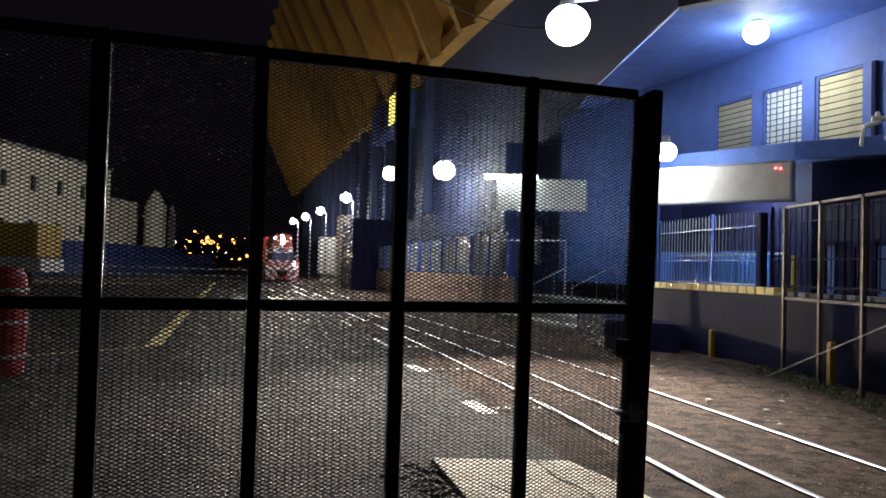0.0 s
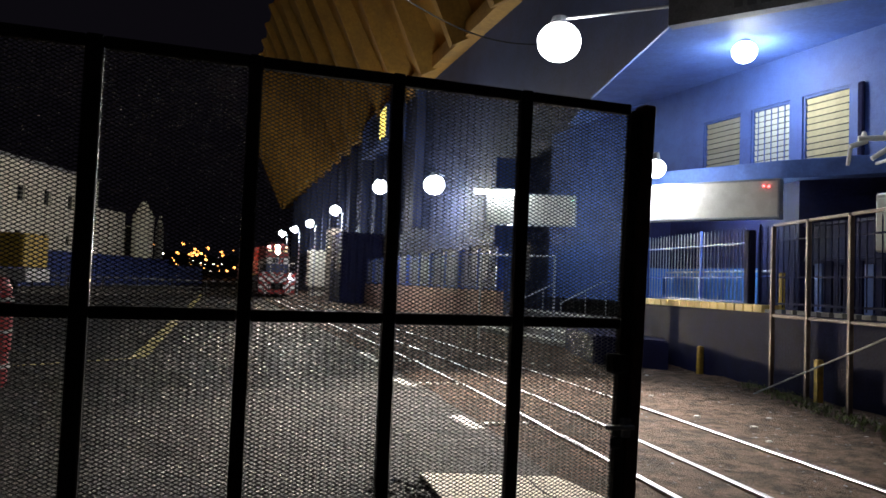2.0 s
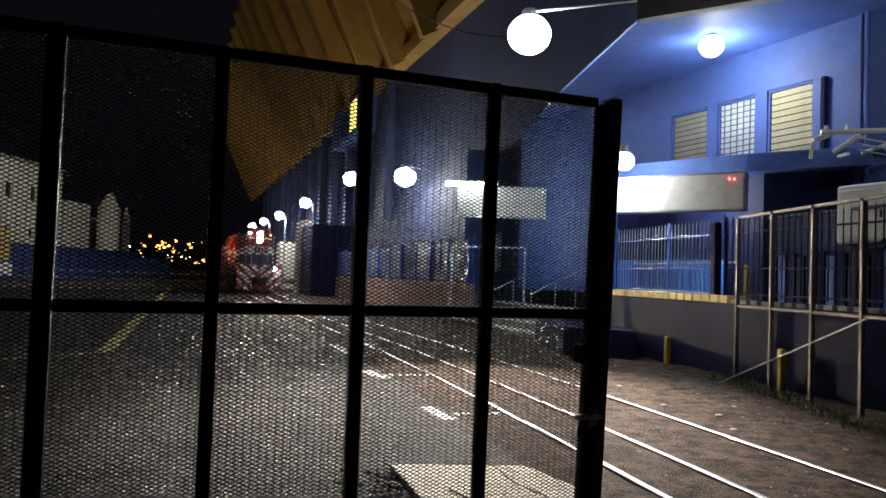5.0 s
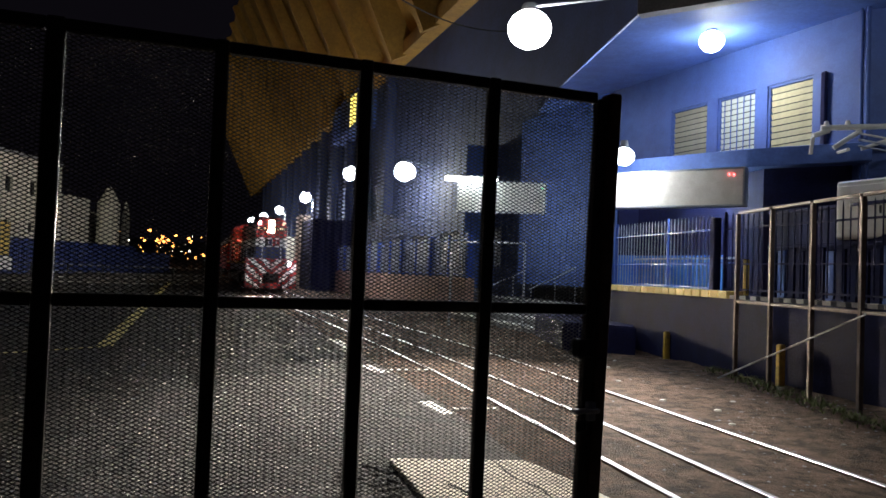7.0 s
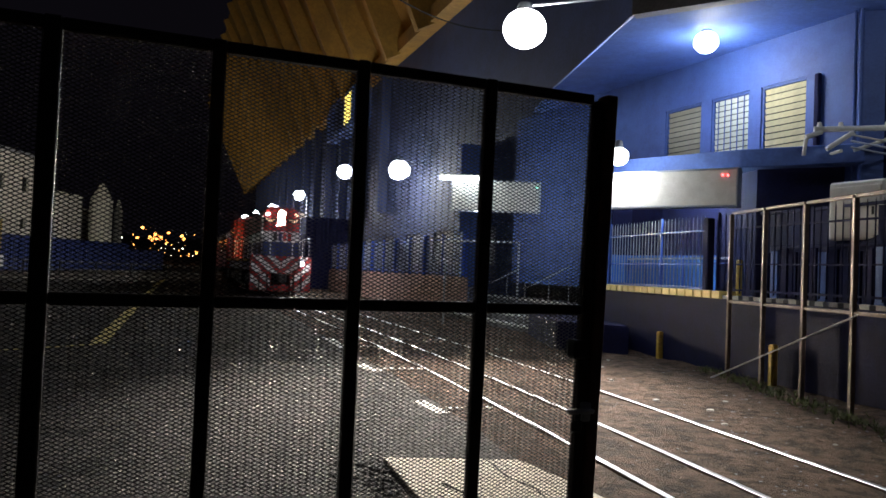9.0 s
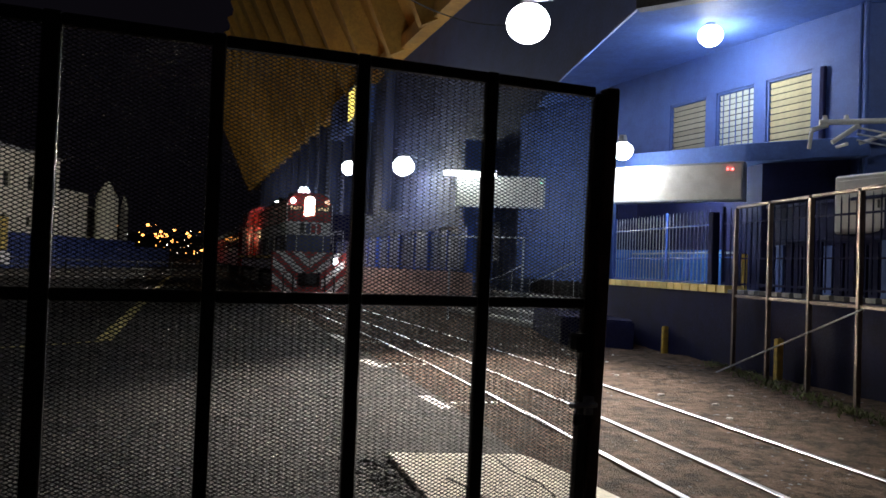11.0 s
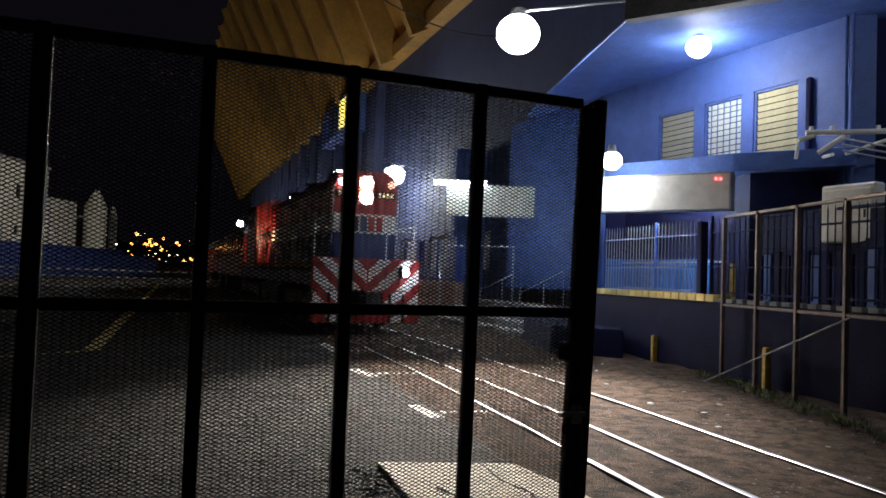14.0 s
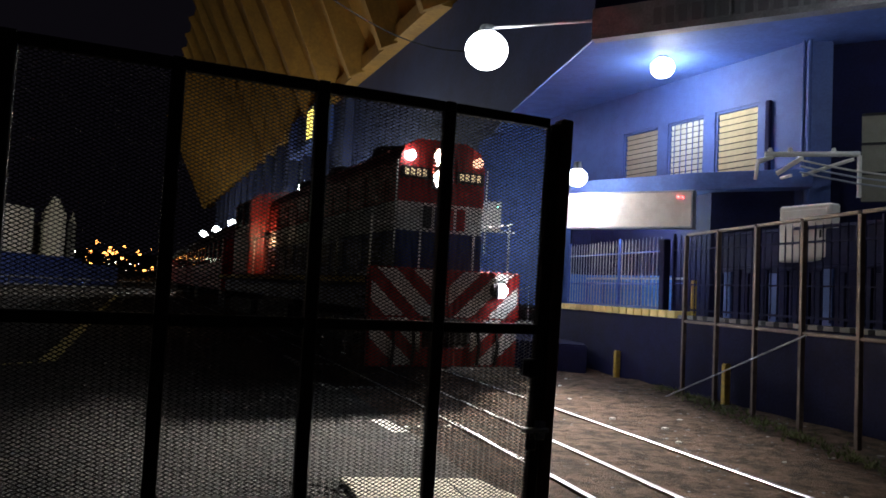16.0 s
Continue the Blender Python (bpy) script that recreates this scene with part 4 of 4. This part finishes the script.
def guard_rail():
    o = thing("guard_rail", along((-37, 57), (-15.5, 60.5)), "long pale two-rail barrier across the yard", "barrier")
    L = math.hypot(21.5, 3.5)
    for z in (0.45, 1.0):
        bm = B()
        rbox(bm, 0, L, -0.03, 0.03, z - 0.03, z + 0.03, 0.01)
        part("rail", bm, GREYCON, o)
    for k in range(9):
        bm = B()
        box(bm, k * L / 8.2, k * L / 8.2 + 0.1, 0.031, 0.1, -0.05, 1.05)
        part("post", bm, DARK, o)


guard_rail()


def overhead_cable():
    bm = B()
    a, b = Vector((-2.9, 11.5, 7.2)), TRACK @ Vector((5.8, 12, 10.0))
    n = 24
    pts = [a.lerp(b, i / n) - Vector((0, 0, 0.6 * math.sin(math.pi * i / n))) for i in range(n + 1)]
    for p, q in zip(pts, pts[1:]):
        tube(bm, p, q, 0.018, 6)
    one("overhead_cable", bm, RUBBER, "thin slack cable strung over the street", "cable")


overhead_cable()


def weeds():
    rnd = random.Random(8)
    for name, n, fx in (("weeds", 420, lambda: TRACK @ Vector((rnd.gauss(4.0, 0.18), rnd.uniform(11.5, 30), 0))), ("weeds", 420, lambda: Vector((rnd.gauss(4.72, 0.12), rnd.uniform(6, 12.5), 0.06)))):
        verts, faces = [], []
        for i in range(n):
            c = fx()
            for j in range(5):
                a = rnd.uniform(0, 6.28)
                h, w = rnd.uniform(0.03, 0.09), 0.008
                d = Vector((math.cos(a), math.sin(a), 0))
                s = Vector((-d.y, d.x, 0)) * w
                k = len(verts)
                verts += [tuple(c - s), tuple(c + s), tuple(c + d * 0.06 + Vector((0, 0, h)))]
                faces.append((k, k + 1, k + 2))
        me = bpy.data.meshes.new(name)
        me.from_pydata(verts, [], faces)
        me.materials.append(WEED)
        tagged(new(name, me), "thin dry weeds along the foot of the wall", "weeds", kind="stuff")
    bm = B()
    for i in range(26):
        y = rnd.uniform(5.5, 15)
        x = 0.73 - 0.28 * (y - 12.2) + rnd.uniform(1.2, 3.2)
        bmesh.ops.create_icosphere(bm, subdivisions=1, radius=rnd.uniform(0.015, 0.045), matrix=pose(x, y, 0.02) @ Matrix.Diagonal((1.5, 1, 0.5, 1)))
    verts, faces = [], []
    for i in range(1800):
        y = rnd.uniform(4, 17) if rnd.random() < 0.8 else rnd.uniform(17, 32)
        d = rnd.uniform(-1.0, 4.0)
        x = 0.73 - 0.295 * (y - 12.2) + d * 1.04
        r = rnd.uniform(0.008, 0.024)
        b = len(verts)
        z = -0.015 + (0.03 * max(0, d - 1.5) if d > 1.5 else 0)
        for j in range(4):
            a = j * 1.5708 + rnd.uniform(-0.4, 0.4)
            verts.append((x + r * math.cos(a), y + r * math.sin(a), z))
        verts.append((x + rnd.uniform(-0.3, 0.3) * r, y + rnd.uniform(-0.3, 0.3) * r, z + r * rnd.uniform(0.25, 0.5)))
        faces += [(b, b + 1, b + 4), (b + 1, b + 2, b + 4), (b + 2, b + 3, b + 4), (b + 3, b, b + 4)]
    me = bpy.data.meshes.new("gravel")
    me.from_pydata(verts, [], faces)
    me.materials.append(GREYCON)
    tagged(new("gravel", me), "loose grey ballast stones scattered round the rails", "gravel", kind="stuff")
    rubble = B()
    for i in range(90):
        y = rnd.uniform(4.4, 6.0)
        x = -0.34 + (6.04 - y) * 0.30 - abs(rnd.gauss(0, 0.16)) - 0.03
        r = rnd.uniform(0.01, 0.035)
        bmesh.ops.create_icosphere(rubble, subdivisions=1, radius=r, matrix=pose(x, y, -0.022, 0, 0, rnd.uniform(0, 360)) @ Matrix.Diagonal((1.5, 1, 0.55, 1)))
    one("rubble", rubble, RUBBLE, "crumbled dark asphalt beside the concrete slab", "rubble", "stuff")
    one("litter", bm, WHITELINE, "scraps of pale litter and stones on the earth", "litter", "stuff")


weeds()


# ---- locomotive and coach ----
def stripe_poly(bm, pts, y0, y1):
    a = [bm.verts.new((x, y0, z)) for x, z in pts]
    b = [bm.verts.new((x, y1, z)) for x, z in pts]
    n = len(pts)
    bm.faces.new(a)
    bm.faces.new(b[::-1])
    for i in range(n):
        bm.faces.new((a[i], a[(i + 1) % n], b[(i + 1) % n], b[i]))


def clip_band(x0, x1, z0, z1, c0, c1, sign):
    """The part of the band c0 < z - sign * x < c1 inside a rectangle."""
    poly = [(x0, z0), (x1, z0), (x1, z1), (x0, z1)]
    for c, keep in ((c0, 1), (c1, -1)):
        out = []
        f = lambda p: keep * (p[1] - sign * p[0] - c)
        for p, q in zip(poly, poly[1:] + poly[:1]):
            fp, fq = f(p), f(q)
            if fp >= 0:
                out.append(p)
            if fp * fq < 0:
                t = fp / (fp - fq)
                out.append((p[0] + t * (q[0] - p[0]), p[1] + t * (q[1] - p[1])))
        poly = out
        if len(poly) < 3:
            return []
    return poly


def clip_rect(poly, x0, x1, z0, z1):
    """A convex outline cut to a rectangle."""
    for axis, c, keep in ((0, x0, 1), (0, x1, -1), (1, z0, 1), (1, z1, -1)):
        out = []
        for p, q in zip(poly, poly[1:] + poly[:1]):
            fp, fq = keep * (p[axis] - c), keep * (q[axis] - c)
            if fp >= 0:
                out.append(p)
            if fp * fq < 0:
                t = fp / (fp - fq)
                out.append((p[0] + t * (q[0] - p[0]), p[1] + t * (q[1] - p[1])))
        poly = out
    return poly


def lathe(prof, y0, z, n=24):
    """A closed ring round the y axis at the height z, from pairs of radius and depth."""
    bm = B()
    ring = [[bm.verts.new((r * math.cos(i * math.tau / n), y0 + y, z + r * math.sin(i * math.tau / n))) for i in range(n)] for r, y in prof]
    for a, b in zip(ring, ring[1:] + ring[:1]):
        for i in range(n):
            bm.faces.new((a[i], a[(i + 1) % n], b[(i + 1) % n], b[i]))
    return bm


def locomotive():
    o = thing("locomotive", TRACK, "red white and blue diesel locomotive with chevron pilot", "locomotive")
    hw = 1.40
    # pilot plate with recess for the coupler
    bm = B()
    rbox(bm, -hw, hw, 0, 0.14, 0.95, 1.76, 0.02)
    rbox(bm, -hw + 0.03, -0.42, 0.0, 0.12, 0.14, 0.95, 0.02)
    rbox(bm, 0.42, hw - 0.03, 0.0, 0.12, 0.14, 0.95, 0.02)
    rbox(bm, -0.42, 0.42, 0.01, 0.12, 0.14, 0.45, 0.02)
    pilot = part("pilot", bm, RED, o, "red steel pilot plate with white chevrons")
    pilot.location.z = 0.12
    for side in (-1, 1):
        for c in (0.55, 1.15, 1.75, 2.35, -0.05, -0.65):
            for z0, z1, xi in ((0.97, 1.74, 0.02), (0.17, 0.94, 0.46)):
                x0, x1 = (xi, hw - 0.05) if side > 0 else (-hw + 0.05, -xi)
                poly = clip_band(x0, x1, z0, z1, c - 0.02, c + 0.30, side * 0.95)
                if len(poly) >= 3:
                    bm = B()
                    stripe_poly(bm, poly, -0.006, 0.0)
                    part("chevron", bm, LOCOWHITE, pilot, "white painted chevron stripe")
    bm = B()
    rbox(bm, -0.16, 0.16, -0.45, 0.1, 0.72, 1.0, 0.04)
    rbox(bm, -0.2, 0.2, -0.55, -0.4, 0.66, 1.06, 0.05)
    part("coupler", bm, DARK, o)
    for x in (-0.95, -0.6, 0.6, 0.95):
        bm = B()
        tube(bm, (x, -0.08, 0.62), (x, 0.0, 1.0), 0.03, 8)
        tube(bm, (x, -0.08, 0.62), (x, -0.02, 0.3), 0.03, 8)
        part("air_hose", bm, RUBBER, o)
    # frame and walkway
    bm = B()
    rbox(bm, -hw, hw, 0.14, 17.0, 1.55, 1.72, 0.02)
    part("walkway", bm, DARK, o)
    for x in (-hw, hw - 0.012):
        bm = B()
        box(bm, x - 0.002, x + 0.014, 0.2, 16.9, 1.60, 1.70)
        part("sill_stripe", bm, YELLOW, o, "yellow painted walkway edge")
    for x in (-1.15, 1.0):
        bm = B()
        rbox(bm, x, x + 0.15, 0.3, 16.8, 1.15, 1.55, 0.02)
        part("frame_beam", bm, LOCOBLUE, o)
    # long hood in three painted tiers
    hx, y0, y1 = 0.82, 0.42, 11.0
    for name, z0, z1, mt in (("hood_lower", 1.72, 2.52, LOCOBLUE), ("hood_band", 2.522, 3.02, LOCOWHITE)):
        bm = B()
        rbox(bm, -hx, hx, y0, y1, z0, z1, 0.015)
        part(name, bm, mt, o)
    bm = B()
    prof = [(-hx, 3.022), (hx, 3.022), (hx, 3.72), (hx - 0.10, 3.98), (hx - 0.34, 4.12), (-hx + 0.34, 4.12), (-hx + 0.10, 3.98), (-hx, 3.72)]
    stripe_poly(bm, prof, y0 + 0.95, y1)
    for cut in ((-9, -0.2, 0, 9), (0.2, 9, 0, 9), (-0.2, 0.2, 0, 3.27), (-0.2, 0.2, 4.0, 9)):
        stripe_poly(bm, clip_rect(prof, *cut), y0, y0 + 0.95)
    bmesh.ops.remove_doubles(bm, verts=bm.verts, dist=0.0005)
    hood = part("hood_top", bm, RED, o, "red engine hood with sloped shoulders")
    for side in (-1, 1):
        for k in range(9):
            yy = y0 + 0.6 + k * 1.08
            bm = B()
            x = side * hx
            xa, xb = min(x, x + side * 0.02), max(x, x + side * 0.02)
            rbox(bm, xa, xb, yy, yy + 0.9, 1.85, 2.50, 0.006)
            door = part("hood_door", bm, LOCOBLUE, o, "blue, white and red hood side door")
            bm = B()
            rbox(bm, xa, xb, yy, yy + 0.9, 2.53, 3.01, 0.006)
            part("white_panel", bm, LOCOWHITE, door)
            bm = B()
            rbox(bm, xa, xb, yy, yy + 0.9, 3.03, 3.6 if k % 3 else 3.4, 0.006)
            part("red_panel", bm, RED, door)
            if k % 3 != 1:
                bm = B()
                for j in range(6):
                    zz = 1.93 + j * 0.085
                    box(bm, min(x + side * 0.02, x + side * 0.05), max(x + side * 0.02, x + side * 0.05), yy + 0.08, yy + 0.82, zz, zz + 0.045)
                part("louvre", bm, DARK, door)
    for yy in (2.6, 5.6, 8.6):
        bm = B()
        tube(bm, (0, yy, 4.1), (0, yy, 4.28), 0.55, 20)
        part("roof_fan", bm, DARK, hood)
    bm = B()
    rbox(bm, -0.25, 0.25, 6.8, 7.5, 4.1, 4.35, 0.03)
    part("exhaust_stack", bm, DARK, hood)
    # hood face: door seam, twin headlamp, number boards, marker lamps, emblem
    for z in (3.455, 3.815):
        hl = part("headlamp_barrel", lathe(((0.178, -0.03), (0.178, 0.34), (0.192, 0.34), (0.192, -0.03)), y0, z), GREYMETAL, o)
        part("headlamp", lathe(((0.060, 0.30), (0.172, 0.30), (0.172, 0.335), (0.060, 0.335)), y0, z), HEADGLOW, hl, "glaring warm headlamp lens")
        part("beam_tube", lathe(((0.060, 0.336), (0.060, 0.80), (0.070, 0.80), (0.070, 0.336)), y0, z), DARK, hl)
        bm = B()
        tube(bm, (0, y0 + 0.77, z), (0, y0 + 0.79, z), 0.059, 24)
        part("beam_bulb", bm, BEAMGLOW, hl, "white-hot bulb deep in the headlamp")
    for x in (-0.52, 0.52):
        bm = B()
        rbox(bm, x - 0.27, x + 0.27, 0.370, 0.430, 3.42, 3.62, 0.01)
        nb = part("number_board", bm, DARK, o, "dark number board with pale bars")
        for j in range(4):
            bm = B()
            box(bm, x - 0.21 + j * 0.11, x - 0.14 + j * 0.11, 0.363, 0.369, 3.46, 3.58)
            part("number_bar", bm, NUMBERGLOW, nb)
        bm = B()
        tube(bm, (x * 1.25, 0.410, 3.80), (x * 1.25, 0.320, 3.80), 0.09, 16)
        part("marker_lamp", bm, MARKGLOW if x < 0 else WARMGLOW, o)
    for x, mt in ((-0.34, DARK), (-0.12, LOCOBLUE), (0.08, RED), (0.30, RED)):
        bm = B()
        box(bm, x, x + 0.16, 0.408, 0.416, 2.58, 2.96)
        part("emblem_bar", bm, mt, o, "plain painted emblem bar")
    # handrails and stanchions
    for side in (-1, 1):
        x = side * 1.3
        for yy in (0.3, 2.2, 4.4, 6.6, 8.8, 10.6):
            bm = B()
            tube(bm, (x, yy, 1.72), (x, yy, 2.75), 0.02, 8)
            part("stanchion", bm, LOCOWHITE, o)
        bm = B()
        tube(bm, (x, 0.2, 2.75), (x, 10.7, 2.75), 0.02, 8)
        part("handrail", bm, LOCOWHITE, o)
        bm = B()
        tube(bm, (x, 0.12, 2.6), (side * 0.5, 0.12, 2.6), 0.02, 8)
        tube(bm, (side * 0.5, 0.12, 2.6), (side * 0.5, 0.12, 1.72), 0.02, 8)
        part("end_handrail", bm, LOCOWHITE, o)
        bm = B()
        tube(bm, (side * 0.86, 0.39, 2.2), (side * 0.86, 0.39, 3.7), 0.016, 8)
        part("grab_rail", bm, LOCOWHITE, o)
        bm = B()
        for k in range(4):
            box(bm, x - 0.12, x + 0.12, 0.3, 0.55, 0.45 + 0.3 * k, 0.48 + 0.3 * k)
        part("steps", bm, DARK, o)
    # added walkway lamps, hidden by their housings, that shine back on the cab front
    for side in (-1, 1):
        bm = B()
        rbox(bm, side * 1.08 - 0.09, side * 1.08 + 0.09, 9.85, 9.95, 2.78, 2.92, 0.01)
        wl = part("added_cab_lamp", bm, DARK, o)
        bm = B()
        box(bm, side * 1.08 - 0.07, side * 1.08 + 0.07, 9.951, 9.96, 2.80, 2.90)
        part("lamp_glass", bm, CABGLOW, wl, "warm glowing plate added to light the cab front")
    # cab
    bm = B()
    rbox(bm, -hw, hw, 11.0, 13.7, 1.72, 3.2, 0.03)
    cab = part("cab_body", bm, RED, o, "red cab wider than the hood")
    bm = B()
    for x0, x1, ya, yb in ((-hw, -hx, 11.0, 11.1), (hx, hw, 11.0, 11.1), (-hw, hw, 13.6, 13.7)):
        bm = B()
        box(bm, x0, x1, ya, yb, 3.2, 3.9)
        part("cab_front_panel", bm, RED, cab)
    for x in (-hw, hw - 0.08):
        for ya, yb in ((11.1, 11.25), (12.3, 12.45), (13.45, 13.6)):
            bm = B()
            box(bm, x, x + 0.08, ya, yb, 3.2, 3.9)
            part("cab_pillar", bm, RED, cab)
    bm = B()
    prof = [(-hw - 0.05, 3.9), (hw + 0.05, 3.9), (hw - 0.25, 4.12), (0.5, 4.25), (-0.5, 4.25), (-hw + 0.25, 4.12)]
    stripe_poly(bm, prof, 10.9, 13.8)
    part("cab_roof", bm, RED, cab)
    for x in (-hw + 0.03, hw - 0.05):
        for ya, yb in ((11.25, 12.3), (12.45, 13.45)):
            bm = B()
            box(bm, x, x + 0.02, ya, yb, 3.2, 3.9)
            part("window", bm, GLASS, cab)
    bm = B()
    rbox(bm, -hx, hx, 13.7, 16.4, 1.72, 3.9, 0.12, 2)
    part("short_hood", bm, RED, o)
    bm = B()
    rbox(bm, -1.2, 1.2, 6.2, 10.2, 0.35, 1.15, 0.12, 2)
    part("fuel_tank", bm, DARK, o)
    sets = []
    for yb in (1.6, 11.6):
        for side in (-1, 1):
            bm = B()
            rbox(bm, side * 1.02 - 0.1, side * 1.02 + 0.1, yb - 0.1, yb + 3.9, 0.5, 0.95, 0.04)
            part("bogie_frame", bm, DARK, o)
        for k in range(3):
            bm = B()
            for side in (-1, 1):
                tube(bm, (side * 0.90 - 0.065, 0, 0), (side * 0.90 + 0.065, 0, 0), 0.49, 24)
                for j in range(4):
                    bar(bm, (side * 1.0, 0.3 * math.cos(j * 1.5708), 0.3 * math.sin(j * 1.5708)), (side * 1.0, 0, 0), 0.05, 0.05)
            tube(bm, (-0.9, 0, 0), (0.9, 0, 0), 0.09, 12)
            ws = part("wheelset", bm, RUSTY, o)
            sets.append((ws, yb + 0.35 + 1.55 * k))
    # rotating warning lamp low on the pilot
    bm = B()
    tube(bm, (0.92, -0.10, 1.57), (0.92, -0.03, 1.57), 0.14, 20)
    part("ditch_lamp_ring", bm, DARK, o)
    spins = []
    for x, hide in ((0.92, False),):
        bm = B()
        bmesh.ops.create_uvsphere(bm, u_segments=20, v_segments=12, radius=0.125)
        geom = [v for v in bm.verts if v.co.y > 0.02]
        bmesh.ops.delete(bm, geom=geom, context="VERTS")
        bmesh.ops.holes_fill(bm, edges=bm.edges)
        spin = part("ditch_lamp", bm, DITCHGLOW, o, "white turning warning lamp")
        bm = B()
        tube(bm, (0, 0.03, 0), (0, 0.10, 0), 0.135, 20, 0.12)
        part("lamp_back", bm, DARK, spin)
        spins.append((spin, x))
    return o, sets, spins


def coach(label):
    o = thing("coach", TRACK, label, "railway coach")
    hw, L = 1.45, 19.0
    bm = B()
    rbox(bm, -hw, hw, 0, L, 1.1, 2.25, 0.05)
    part("lower_body", bm, RED, o)
    bm = B()
    prof = [(-hw, 3.1), (hw, 3.1), (hw, 3.3), (hw - 0.3, 3.7), (0.5, 3.9), (-0.5, 3.9), (-hw + 0.3, 3.7), (-hw, 3.3)]
    stripe_poly(bm, prof, 0, L)
    part("roof", bm, GREYCON, o)
    for side in (-1, 1):
        x = side * (hw - 0.04)
        for k in range(11):
            bm = B()
            rbox(bm, x - 0.04, x + 0.04, k * 1.86, k * 1.86 + 0.4, 2.25, 3.1, 0.01)
            part("pillar", bm, RED, o)
        for k in range(10):
            bm = B()
            box(bm, x - 0.01, x + 0.01, k * 1.86 + 0.4, k * 1.86 + 1.86, 2.25, 3.1)
            part("window", bm, GLASS, o)
    bm = B()
    box(bm, -hw + 0.05, hw - 0.05, 0.0, 0.08, 2.25, 3.1)
    part("end_wall", bm, RED, o)
    for yb in (2.0, 15.0):
        bm = B()
        rbox(bm, -1.05, 1.05, yb, yb + 2.4, 0.35, 1.1, 0.05)
        part("bogie", bm, DARK, o)
        for k in (0.4, 2.0):
            bm = B()
            tube(bm, (-1.0, yb + k, 0.47), (1.0, yb + k, 0.47), 0.45, 20)
            part("wheelset", bm, RUSTY, o)
    return o


LOCO, AXLES, SPINS = locomotive()
COACHES = [(coach("dark red passenger coach behind the locomotive"), 18.2), (coach("dark red passenger coach at the end of the train"), 37.8)]
SPEED = 3.28


def motions():
    times = [0, 4, 8, 12, 13, 14, 15, 16]
    at = lambda t: SPEED * (16 - t)
    side = {14: -0.05, 15: 0.10, 16: 0.22}
    yaw = {12: 0.4, 13: 0.8, 14: 1.1, 15: 1.5, 16: 1.8}
    walk(LOCO, [(t, TRACK @ pose(side.get(t, -0.12), at(t), 0.02, 0, 0, yaw.get(t, 0))) for t in times])
    for c, back in COACHES:
        walk(c, [(t, TRACK @ pose(0, at(t) + back, 0.02)) for t in times])
    steps = [i * 0.2 for i in range(81)]
    for ws, y in AXLES:
        walk(ws, [(t, pose(0, y, 0.49, math.degrees(SPEED * t / 0.49), 0, 0)) for t in steps])
    for spin, x in SPINS:
        walk(spin, [(t, pose(x, -0.16, 1.57, 0, 0, 360 * (t + 0.17))) for t in steps])


motions()
